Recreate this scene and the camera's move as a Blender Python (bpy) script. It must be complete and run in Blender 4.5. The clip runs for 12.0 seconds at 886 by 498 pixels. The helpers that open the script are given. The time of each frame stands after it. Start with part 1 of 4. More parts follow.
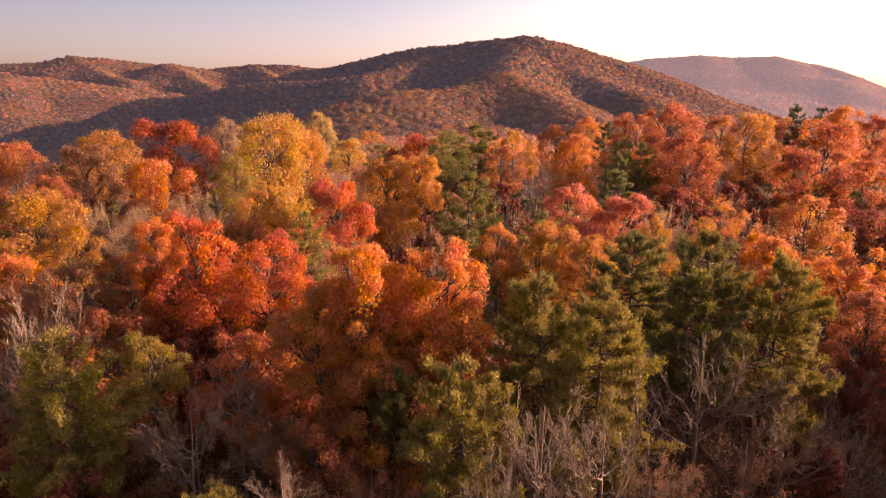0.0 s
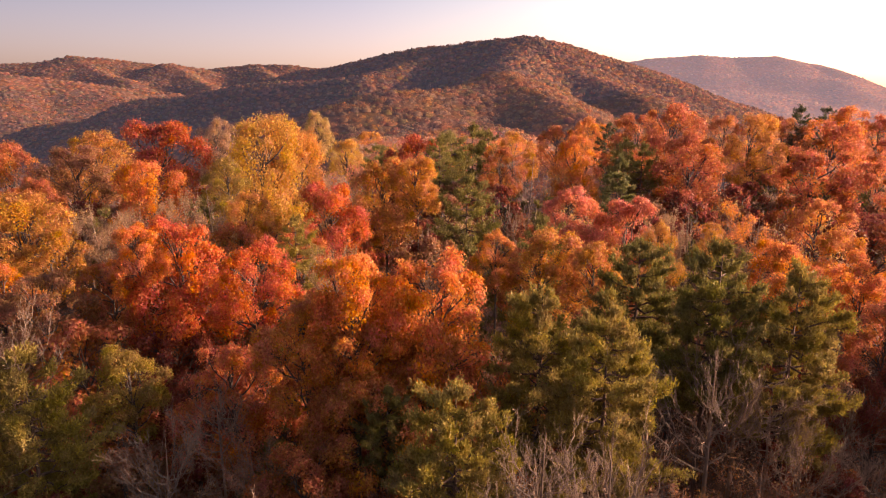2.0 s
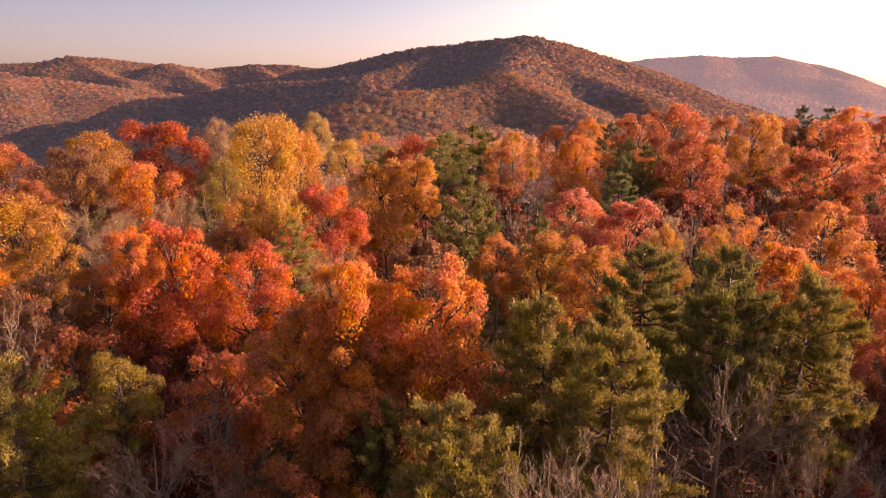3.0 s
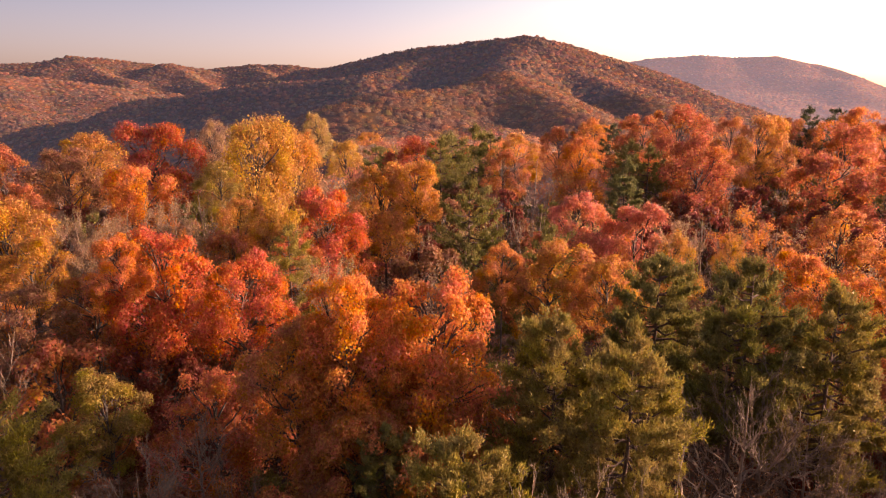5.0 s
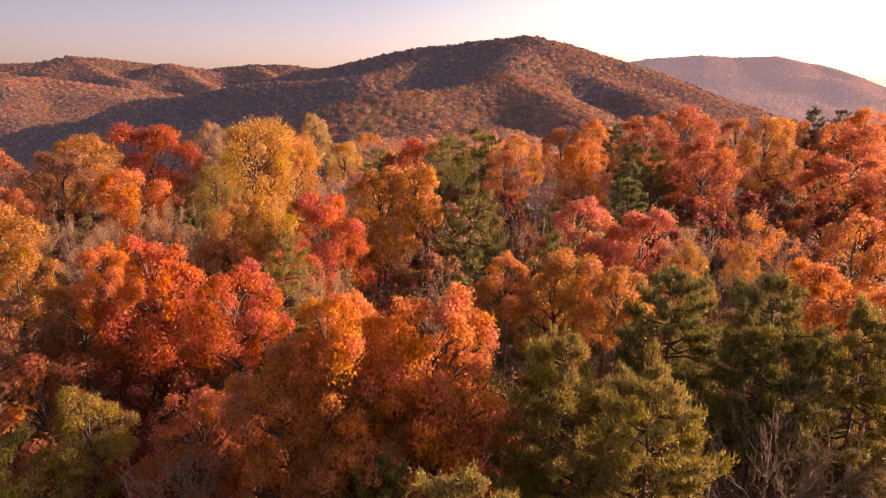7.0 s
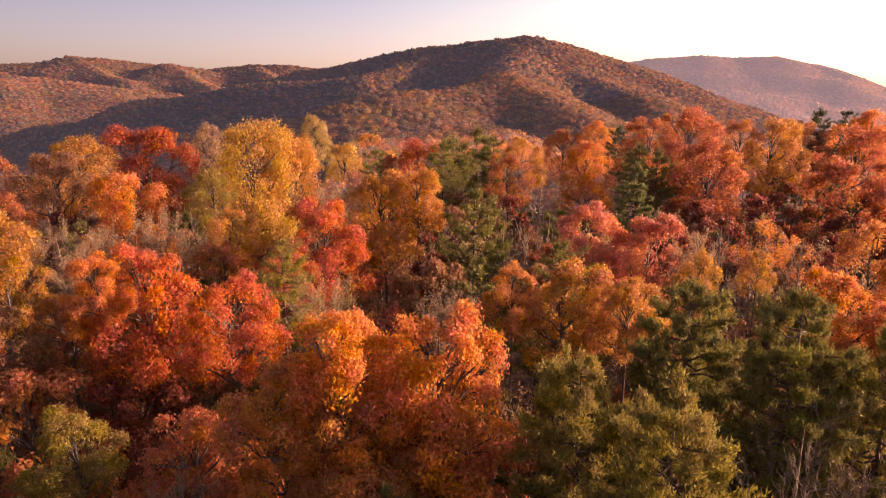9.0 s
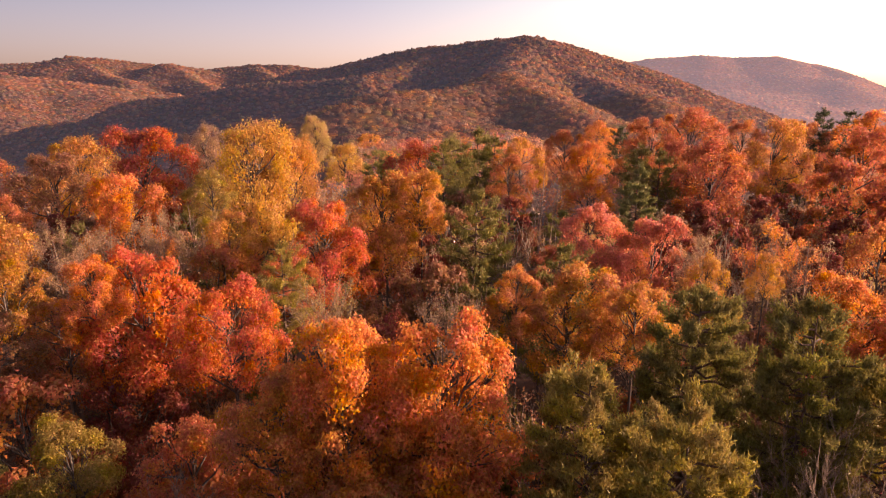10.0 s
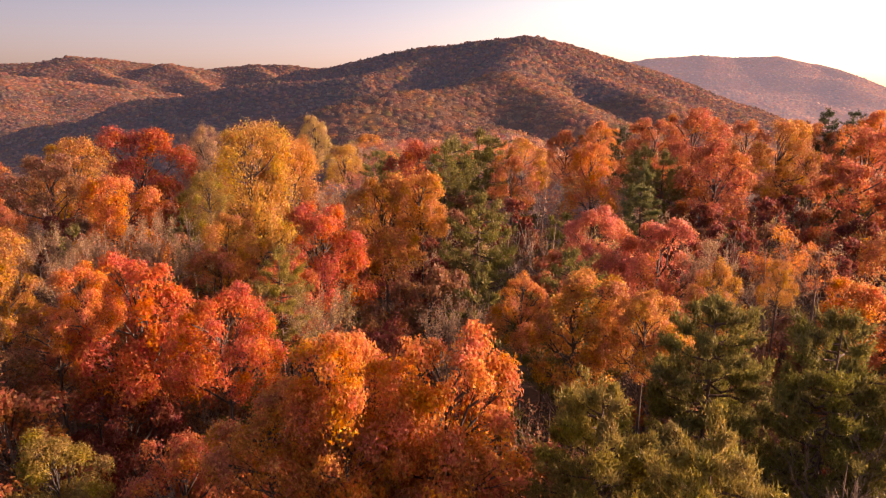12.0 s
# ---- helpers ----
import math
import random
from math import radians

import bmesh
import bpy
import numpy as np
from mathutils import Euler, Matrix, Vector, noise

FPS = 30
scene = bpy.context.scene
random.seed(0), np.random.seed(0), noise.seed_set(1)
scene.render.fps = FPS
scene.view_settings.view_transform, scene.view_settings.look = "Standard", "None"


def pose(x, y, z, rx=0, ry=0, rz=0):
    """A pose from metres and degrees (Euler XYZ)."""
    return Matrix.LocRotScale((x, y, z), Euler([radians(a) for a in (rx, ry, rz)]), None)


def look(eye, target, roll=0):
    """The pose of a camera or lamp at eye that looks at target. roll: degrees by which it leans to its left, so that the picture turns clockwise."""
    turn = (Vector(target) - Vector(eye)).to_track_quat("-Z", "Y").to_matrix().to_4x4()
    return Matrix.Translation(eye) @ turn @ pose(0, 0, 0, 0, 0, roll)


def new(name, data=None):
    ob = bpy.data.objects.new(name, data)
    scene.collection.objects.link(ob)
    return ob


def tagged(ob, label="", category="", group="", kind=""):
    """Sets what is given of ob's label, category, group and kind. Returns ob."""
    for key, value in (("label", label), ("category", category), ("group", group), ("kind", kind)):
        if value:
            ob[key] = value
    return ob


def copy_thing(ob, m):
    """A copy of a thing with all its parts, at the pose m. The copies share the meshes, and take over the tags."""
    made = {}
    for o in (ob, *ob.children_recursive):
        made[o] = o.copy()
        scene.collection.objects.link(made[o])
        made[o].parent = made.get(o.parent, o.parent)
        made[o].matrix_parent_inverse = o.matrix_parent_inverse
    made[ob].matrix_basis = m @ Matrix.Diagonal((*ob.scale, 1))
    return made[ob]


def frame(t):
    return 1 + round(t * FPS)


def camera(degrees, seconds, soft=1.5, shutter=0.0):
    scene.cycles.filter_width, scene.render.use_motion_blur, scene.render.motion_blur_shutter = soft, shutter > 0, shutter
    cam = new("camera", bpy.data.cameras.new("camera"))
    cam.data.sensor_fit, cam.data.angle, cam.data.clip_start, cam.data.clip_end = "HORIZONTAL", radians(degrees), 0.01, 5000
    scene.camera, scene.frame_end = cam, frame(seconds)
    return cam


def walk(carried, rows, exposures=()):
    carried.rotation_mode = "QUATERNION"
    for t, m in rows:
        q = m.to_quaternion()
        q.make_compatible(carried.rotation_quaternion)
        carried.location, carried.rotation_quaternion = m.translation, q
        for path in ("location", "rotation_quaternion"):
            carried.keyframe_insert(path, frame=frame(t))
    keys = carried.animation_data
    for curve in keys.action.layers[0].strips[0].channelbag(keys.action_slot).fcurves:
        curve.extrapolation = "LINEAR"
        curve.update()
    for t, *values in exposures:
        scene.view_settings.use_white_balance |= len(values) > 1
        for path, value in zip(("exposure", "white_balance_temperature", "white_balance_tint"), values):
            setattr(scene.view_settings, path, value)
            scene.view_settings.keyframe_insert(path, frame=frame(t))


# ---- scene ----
cam = camera(72, 12.0, 1.05)
PATH = [
    (0.0, pose(0.010, -0.001, 26.002, 76.65)),
    (0.5, pose(0.032, 0.505, 25.983, 76.65)),
    (1.0, pose(0.137, 1.026, 25.987, 76.65)),
    (1.5, pose(0.244, 1.559, 26.005, 76.65)),
    (2.0, pose(0.317, 2.093, 26.029, 76.65)),
    (2.5, pose(0.344, 2.619, 26.055, 76.65)),
    (3.0, pose(0.331, 3.131, 26.081, 76.65)),
    (3.5, pose(0.293, 3.626, 26.109, 76.65)),
    (4.0, pose(0.246, 4.105, 26.140, 76.65)),
    (4.5, pose(0.200, 4.570, 26.176, 76.65)),
    (5.0, pose(0.164, 5.026, 26.219, 76.65)),
    (5.5, pose(0.140, 5.475, 26.269, 76.65)),
    (6.0, pose(0.124, 5.921, 26.325, 76.65)),
    (6.5, pose(0.110, 6.364, 26.387, 76.65)),
    (7.0, pose(0.090, 6.803, 26.451, 76.65)),
    (7.5, pose(0.056, 7.232, 26.514, 76.65)),
    (8.0, pose(0.004, 7.650, 26.573, 76.65)),
    (8.5, pose(-0.067, 8.052, 26.624, 76.65)),
    (9.0, pose(-0.151, 8.435, 26.665, 76.65)),
    (9.5, pose(-0.239, 8.802, 26.695, 76.65)),
    (10.0, pose(-0.317, 9.156, 26.714, 76.65)),
    (10.5, pose(-0.374, 9.500, 26.726, 76.65)),
    (11.0, pose(-0.405, 9.839, 26.737, 76.65)),
    (11.5, pose(-0.418, 10.168, 26.754, 76.65)),
    (12.0, pose(-0.449, 10.466, 26.785, 76.65)),
]
walk(cam, PATH, [(0.0, 1.17, 7100, 38), (12.0, 1.13, 7100, 38)])

# ---- light ----
SUN_AZIMUTH, SUN_ELEVATION = 82.0, 16.0   # degrees to the right of +y, degrees above the horizon

world = bpy.data.worlds.new("evening_sky")
scene.world = world
world.use_nodes = True
wn, wl = world.node_tree.nodes, world.node_tree.links
sky = wn.new("ShaderNodeTexSky")
sky.sky_type = "NISHITA"
sky.sun_disc = False
sky.sun_elevation = radians(SUN_ELEVATION)
sky.sun_rotation = radians(SUN_AZIMUTH)
sky.altitude = 300
sky.air_density = 1.0
sky.dust_density = 3.4
sky.ozone_density = 1.5
wn["Background"].inputs["Strength"].default_value = 0.112

lamp = bpy.data.lights.new("sun", "SUN")
lamp.energy, lamp.angle, lamp.color = 4.6, radians(0.6), (1.0, 0.77, 0.56)
az, el = radians(SUN_AZIMUTH), radians(SUN_ELEVATION)
sun_way = Vector((math.sin(az) * math.cos(el), math.cos(az) * math.cos(el), math.sin(el)))
sun = new("sun", lamp)
sun.matrix_world = look(sun_way * 300, (0, 0, 0))

# colour ramps tint the sky: it warms and brightens towards the sun, and turns rose grey away from it
sky_at, to_sun, parts_of, sun_tint, low = (wn.new("ShaderNode" + k) for k in ("TexCoord", "VectorMath", "SeparateXYZ", "Mix", "Mix"))
to_sun.operation = "DOT_PRODUCT"
to_sun.inputs[1].default_value = sun_way
wl.new(sky_at.outputs["Generated"], to_sun.inputs[0])
wl.new(sky_at.outputs["Generated"], parts_of.inputs[0])
colour = sky.outputs["Color"]
for value, a, b, stops, mix in ((to_sun.outputs["Value"], -0.5, 1.0, ((0.0, 0.55, 0.5, 0.51), (0.36, 1.08, 0.95, 0.9), (0.66, 1.62, 1.48, 1.2), (1.0, 1.55, 1.4, 1.18)), sun_tint),
                                (parts_of.outputs["Z"], 0.0, 0.18, ((0.0, 1.8, 1.44, 1.4), (1.0, 1.0, 1.0, 1.0)), low)):
    span, veil = wn.new("ShaderNodeMapRange"), wn.new("ShaderNodeValToRGB")
    span.inputs["From Min"].default_value, span.inputs["From Max"].default_value = a, b
    wl.new(value, span.inputs["Value"]), wl.new(span.outputs["Result"], veil.inputs["Fac"])
    e = veil.color_ramp.elements
    e[0].position, e[0].color = stops[0][0], (*stops[0][1:], 1)
    e[1].position, e[1].color = stops[-1][0], (*stops[-1][1:], 1)
    for at, *rgb in stops[1:-1]:
        e.new(at).color = (*rgb, 1)
    mix.data_type, mix.blend_type = "RGBA", "MULTIPLY"
    mix.inputs["Factor"].default_value = 1.0
    wl.new(colour, mix.inputs["A"]), wl.new(veil.outputs["Color"], mix.inputs["B"])
    colour = mix.outputs["Result"]
wl.new(colour, wn["Background"].inputs["Color"])


# ---- materials ----
def material(name):
    m = bpy.data.materials.new(name)
    m.use_nodes = True
    n, l = m.node_tree.nodes, m.node_tree.links
    return m, n, l, n["Principled BSDF"], n["Material Output"]


def noise_node(n, l, coords, scale, detail=4.0):
    t = n.new("ShaderNodeTexNoise")
    t.inputs["Scale"].default_value, t.inputs["Detail"].default_value = scale, detail
    l.new(coords, t.inputs["Vector"])
    return t


def mapped(n, l, value, a, b, c, d):
    r = n.new("ShaderNodeMapRange")
    for key, x in zip(("From Min", "From Max", "To Min", "To Max"), (a, b, c, d)):
        r.inputs[key].default_value = x
    l.new(value, r.inputs["Value"])
    return r.outputs["Result"]


def foliage(name, from_object, through_leaf, hue=0.045, rough=0.65, haze_strength=0.0, haze_colour=(0.62, 0.43, 0.43, 1)):
    """Leaves: the tree's own colour, varied leaf by leaf and bough by bough; light passes through the blades. An
    emission tint stands in for distance haze.
    """
    m, n, l, bsdf, out = material(name)
    geo, coords = n.new("ShaderNodeNewGeometry"), n.new("ShaderNodeTexCoord")
    if from_object:
        base = n.new("ShaderNodeObjectInfo").outputs["Color"]
    else:
        attr = n.new("ShaderNodeAttribute")
        attr.attribute_name = "leaf_colour"
        base = attr.outputs["Color"]
    bough = noise_node(n, l, coords.outputs["Object"], 0.45 if from_object else 0.03, 3)
    hsv = n.new("ShaderNodeHueSaturation")
    island = geo.outputs["Random Per Island"]
    h1 = mapped(n, l, island, 0, 1, 0.5 - hue * 0.45, 0.5 + hue * 0.55)
    h2 = mapped(n, l, bough.outputs["Fac"], 0.3, 0.7, -hue * 0.4, hue * 0.6)
    add = n.new("ShaderNodeMath")
    l.new(h1, add.inputs[0]), l.new(h2, add.inputs[1])
    l.new(add.outputs[0], hsv.inputs["Hue"])
    mul = n.new("ShaderNodeMath")
    mul.operation = "MULTIPLY_ADD"
    mul.inputs[1].default_value, mul.inputs[2].default_value = 37.13, 0.0
    l.new(island, mul.inputs[0])
    frac = n.new("ShaderNodeMath")
    frac.operation = "FRACT"
    l.new(mul.outputs[0], frac.inputs[0])
    l.new(mapped(n, l, frac.outputs[0], 0, 1, *((0.74, 1.26) if from_object else (0.93, 1.07))), hsv.inputs["Value"])
    l.new(mapped(n, l, bough.outputs["Fac"], 0.25, 0.75, 0.8, 1.1), hsv.inputs["Saturation"])
    l.new(base, hsv.inputs["Color"])
    l.new(hsv.outputs["Color"], bsdf.inputs["Base Color"])
    bsdf.inputs["Roughness"].default_value = rough
    bsdf.inputs["Specular IOR Level"].default_value = 0.15 if from_object else 0.0
    bsdf.inputs["Emission Color"].default_value, bsdf.inputs["Emission Strength"].default_value = haze_colour, haze_strength
    trans, mix = n.new("ShaderNodeBsdfTranslucent"), n.new("ShaderNodeMixShader")
    l.new(hsv.outputs["Color"], trans.inputs["Color"])
    mix.inputs["Fac"].default_value = through_leaf
    l.new(bsdf.outputs[0], mix.inputs[1]), l.new(trans.outputs[0], mix.inputs[2])
    l.new(mix.outputs[0], out.inputs["Surface"])
    return m


def bark(name, dark, light, scale):
    m, n, l, bsdf, out = material(name)
    coords = n.new("ShaderNodeTexCoord")
    stretch = n.new("ShaderNodeMapping")
    stretch.inputs["Scale"].default_value = (1, 1, 0.22)
    l.new(coords.outputs["Object"], stretch.inputs["Vector"])
    fine = noise_node(n, l, stretch.outputs["Vector"], scale, 6)
    patch = noise_node(n, l, coords.outputs["Object"], 0.9, 2)
    ramp = n.new("ShaderNodeMix")
    ramp.data_type = "RGBA"
    ramp.inputs["A"].default_value, ramp.inputs["B"].default_value = (*dark, 1), (*light, 1)
    both = n.new("ShaderNodeMath")
    both.operation = "MULTIPLY"
    l.new(mapped(n, l, fine.outputs["Fac"], 0.3, 0.7, 0, 1.3), both.inputs[0])
    l.new(mapped(n, l, patch.outputs["Fac"], 0.3, 0.7, 0.4, 1), both.inputs[1])
    l.new(both.outputs[0], ramp.inputs["Factor"])
    l.new(ramp.outputs["Result"], bsdf.inputs["Base Color"])
    bsdf.inputs["Roughness"].default_value = 0.9
    bump = n.new("ShaderNodeBump")
    bump.inputs["Distance"].default_value = 0.03
    l.new(fine.outputs["Fac"], bump.inputs["Height"])
    l.new(bump.outputs["Normal"], bsdf.inputs["Normal"])
    return m


def litter():
    """Forest floor: a sheet of fallen leaves over dark soil."""
    m, n, l, bsdf, out = material("leaf_litter")
    coords = n.new("ShaderNodeTexCoord")
    fine, wide = noise_node(n, l, coords.outputs["Object"], 2.2, 8), noise_node(n, l, coords.outputs["Object"], 0.02, 5)
    ramp = n.new("ShaderNodeValToRGB")
    e = ramp.color_ramp.elements
    e[0].position, e[0].color = 0.3, (0.035, 0.022, 0.015, 1)
    e[1].position, e[1].color = 0.75, (0.17, 0.08, 0.035, 1)
    e.new(0.5).color = (0.12, 0.06, 0.03, 1)
    mix = n.new("ShaderNodeMath")
    mix.operation = "MULTIPLY_ADD"
    mix.inputs[1].default_value = 0.35
    l.new(wide.outputs["Fac"], mix.inputs[0])
    l.new(mapped(n, l, fine.outputs["Fac"], 0, 1, 0, 0.65), mix.inputs[2])
    l.new(mix.outputs[0], ramp.inputs["Fac"])
    l.new(ramp.outputs["Color"], bsdf.inputs["Base Color"])
    bsdf.inputs["Roughness"].default_value = 0.95
    bump = n.new("ShaderNodeBump")
    bump.inputs["Distance"].default_value = 0.08
    l.new(fine.outputs["Fac"], bump.inputs["Height"])
    l.new(bump.outputs["Normal"], bsdf.inputs["Normal"])
    return m


# the hills stand so far off that they are a backdrop; their distance haze is painted in as emission
LEAF = foliage("autumn_leaf", True, 0.58, 0.04, 0.5)
NEEDLE = foliage("pine_needle", True, 0.35, 0.03, 0.5)
BRUSH_LEAF = foliage("brush_leaf", False, 0.4, 0.02)
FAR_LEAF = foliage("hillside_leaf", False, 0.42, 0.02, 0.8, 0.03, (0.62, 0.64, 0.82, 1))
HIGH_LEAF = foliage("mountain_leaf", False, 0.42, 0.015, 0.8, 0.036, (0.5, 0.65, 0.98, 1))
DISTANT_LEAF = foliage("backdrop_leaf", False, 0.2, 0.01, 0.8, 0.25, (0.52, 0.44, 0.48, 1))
BARK = bark("grey_brown_bark", (0.035, 0.026, 0.02), (0.17, 0.13, 0.1), 9)
TWIG = bark("pale_twig_bark", (0.16, 0.107, 0.077), (0.35, 0.245, 0.162), 7)
PINE_BARK = bark("reddish_pine_bark", (0.04, 0.025, 0.018), (0.2, 0.12, 0.08), 8)
LITTER = litter()


# ---- terrain ----
def smooth(a, b, x):
    t = np.clip((x - a) / (b - a), 0, 1)
    return t * t * (3 - 2 * t)


def waves(x, y, size, seed):
    """Gentle rolling relief out of a few crossing waves."""
    r = np.random.RandomState(seed)
    z = 0
    for k in range(7):
        a, p = r.uniform(0, 2 * math.pi, 2)
        s = size * r.uniform(0.5, 1.6)
        z = z + np.sin((x * math.cos(a) + y * math.sin(a)) * 2 * math.pi / s + p) * s / size
    return z / 7


# Crest lines of the hills: points x, y, z, then the fall of the flanks.
HILLS = [
    ((-369, 1700, 104, -268, 1640, 110, -188, 1580, 122, -112, 1500, 132, -30, 1430, 140, 44, 1380, 141, 101, 1330, 145, 167, 1300, 146), 0.48),
    ((167, 1300, 146, 233, 1350, 141, 324, 1430, 126, 427, 1520, 110, 603, 1620, 65, 791, 1700, 11), 0.42),
    ((160, 1290, 140, 116, 1080, 91, 82, 880, 54), 0.5),
    ((172, 1290, 140, 222, 1100, 70, 261, 950, 38, 279, 800, 11), 0.5),
    ((82, 880, 54, 33, 800, 38, -16, 750, 32, -59, 700, 30, -90, 650, 17), 0.42),
    ((82, 880, 54, 113, 760, 32, 131, 640, 8), 0.5),
    ((-28, 1330, 113, -145, 1130, 63, -235, 1150, 56, -359, 1200, 48, -491, 1260, 37, -635, 1320, 21, -743, 1360, -4, -870, 1400, -32, -1032, 1440, -69), 0.6),
    ((-1503, 1720, 124, -1258, 1800, 104, -1137, 1860, 85, -1009, 1930, 71, -869, 2000, 49), 0.42),
    ((-1995, 2400, 146, -1575, 2450, 170, -1449, 2500, 196, -1372, 2520, 194, -1281, 2560, 186, -1187, 2600, 175), 0.4),
    ((-1449, 2500, 196, -1066, 2150, 81), 0.5),
    ((-1164, 2450, 149, -1054, 2450, 166, -965, 2500, 154), 0.42),
    ((-1054, 2450, 166, -778, 2150, 72), 0.5),
    ((-935, 2600, 157, -772, 2600, 173, -633, 2600, 173, -495, 2600, 153), 0.42),
    ((-769, 2590, 170, -572, 2250, 92), 0.5),
    ((781, 3300, 201, 1055, 3250, 242, 1292, 3200, 255, 1435, 3200, 244, 1635, 3150, 249, 1778, 3100, 213, 1918, 3000, 138, 2039, 2900, 79, 2267, 2800, -9), 0.4),
    ((782, 2200, 54, 1044, 2300, 70, 1288, 2250, 29, 1423, 2200, -4), 0.35),
]


def ground_height(x, y):
    x, y = np.asarray(x, float), np.asarray(y, float)
    far = np.hypot(x, y)
    bearing = np.degrees(np.arctan2(x, np.maximum(y, 1)))
    near = 0.6 * waves(x, y, 60, 3) + 0.045 * np.clip(x, -40, 110) * smooth(30, 140, y)
    valley = -66 * smooth(120, 260, y) * smooth(-8, -15, bearing) - 32 * smooth(170, 330, y) * smooth(5, 16, bearing)
    valley = valley - 30 * smooth(330, 700, far) * (1 - smooth(-15, -6, bearing) * smooth(16, 5, bearing) * 0.5)
    z = near + valley
    for crest, fall in HILLS:
        c = np.array(crest, float).reshape(-1, 3)
        best = np.full(x.shape, -1e9)
        for a, b in zip(c[:-1], c[1:]):
            d = b - a
            t = np.clip(((x - a[0]) * d[0] + (y - a[1]) * d[1]) / (d[0] ** 2 + d[1] ** 2), 0, 1)
            off = np.hypot(x - a[0] - t * d[0], y - a[1] - t * d[1])
            best = np.maximum(best, a[2] + t * d[2] - fall * (np.sqrt(off ** 2 + 30 ** 2) - 30))
        gully = smooth(10, 140, c[:, 2].max() - best) * 20 * waves(x, y, 240, 5)
        best = best + gully
        k = 14.0
        h = np.clip(0.5 + 0.5 * (best - z) / k, 0, 1)
        z = z * (1 - h) + best * h + k * h * (1 - h)
    return z


# ---- mesh helpers ----
class Geo:
    """Gathers faces of three or four corners and makes one mesh of them."""

    def __init__(self):
        self.verts, self.loops, self.sizes, self.colours, self.normals, self.count = [], [], [], [], [], 0

    def add(self, verts, faces, colours=None):
        verts, faces = np.asarray(verts, np.float32).reshape(-1, 3), np.asarray(faces, np.int32)
        self.verts.append(verts)
        self.loops.append((faces + self.count).ravel())
        self.sizes.append(np.full(len(faces), faces.shape[1], np.int32))
        if colours is not None:
            self.colours.append(np.asarray(colours, np.float32))
        self.count += len(verts)
        return self

    def mesh(self, name, mat, smooth_faces=False):
        me = bpy.data.meshes.new(name)
        v, lo, si = np.concatenate(self.verts), np.concatenate(self.loops), np.concatenate(self.sizes)
        me.vertices.add(len(v))
        me.vertices.foreach_set("co", v.ravel())
        me.loops.add(len(lo))
        me.loops.foreach_set("vertex_index", lo)
        me.polygons.add(len(si))
        me.polygons.foreach_set("loop_start", np.concatenate([[0], np.cumsum(si)[:-1]]).astype(np.int32))
        if smooth_faces:
            me.polygons.foreach_set("use_smooth", np.ones(len(si), bool))
        if self.colours:
            c = np.concatenate(self.colours)
            attr = me.color_attributes.new("leaf_colour", "FLOAT_COLOR", "POINT")
            attr.data.foreach_set("color", np.c_[c, np.ones(len(c))].astype(np.float32).ravel())
        me.update(calc_edges=True)
        me.materials.append(mat)
        if self.normals:
            me.normals_split_custom_set_from_vertices(np.concatenate(self.normals))
        return me


def tube(geo, points, radii, sides=4):
    """A tapering stem along the points."""
    p, r = np.asarray(points, float), np.asarray(radii, float)
    along = np.gradient(p, axis=0)
    along /= np.linalg.norm(along, axis=1, keepdims=True) + 1e-9
    ref = np.where(np.abs(along[:, 2:3]) < 0.9, (0, 0, 1.0), (1.0, 0, 0))
    u = np.cross(along, ref)
    u /= np.linalg.norm(u, axis=1, keepdims=True)
    w = np.cross(along, u)
    a = np.arange(sides) * 2 * math.pi / sides
    ring = p[:, None] + r[:, None, None] * (np.cos(a)[None, :, None] * u[:, None] + np.sin(a)[None, :, None] * w[:, None])
    i, j = np.meshgrid(np.arange(len(p) - 1), np.arange(sides), indexing="ij")
    k = (j + 1) % sides
    faces = np.stack([i * sides + j, i * sides + k, (i + 1) * sides + k, (i + 1) * sides + j], -1).reshape(-1, 4)
    geo.add(ring.reshape(-1, 3), faces)


def bowed(a, b, lift, rng, steps=4, wobble=0.06):
    """Points from a to b that sag or rise on the way."""
    a, b = np.asarray(a, float), np.asarray(b, float)
    t = np.linspace(0, 1, steps)[:, None]
    p = a + (b - a) * t
    p[:, 2] += lift * np.sin(t[:, 0] * math.pi)
    p[1:-1] += rng.normal(0, wobble * np.linalg.norm(b - a), (steps - 2, 3))
    return p


def unit(v):
    return v / (np.linalg.norm(v, axis=-1, keepdims=True) + 1e-9)


def leaves(geo, centres, facing, size, rng, slim=0.62, fold=0.25, colours=None, plain=False):
    """Pointed leaf blades; folded along the middle, or plain where they are seen from afar."""
    n = unit(facing)
    u = unit(np.cross(n, rng.normal(size=n.shape)))
    w = np.cross(n, u)
    s = np.asarray(size)[:, None] if np.ndim(size) else size
    if plain:
        v = np.stack([centres - u * s * 0.42 + w * s * slim * 0.55, centres - u * s * 0.42 - w * s * slim * 0.55, centres + u * s * 0.6], 1)
    else:
        v = np.stack([centres - u * s * 0.5, centres + w * s * 0.5 * slim + n * s * fold * rng.uniform(-1, 1, (len(n), 1)),
                      centres + u * s * 0.5, centres - w * s * 0.5 * slim + n * s * fold * rng.uniform(-1, 1, (len(n), 1))], 1)
    k = v.shape[1]
    geo.add(v.reshape(-1, 3), np.arange(k * len(n)).reshape(-1, k), None if colours is None else np.repeat(colours, k, 0))


def part(name, geo, mat, parent, label="", smooth_faces=True):
    ob = new(name, geo.mesh(name, mat, smooth_faces))
    ob.parent = parent
    return tagged(ob, label)


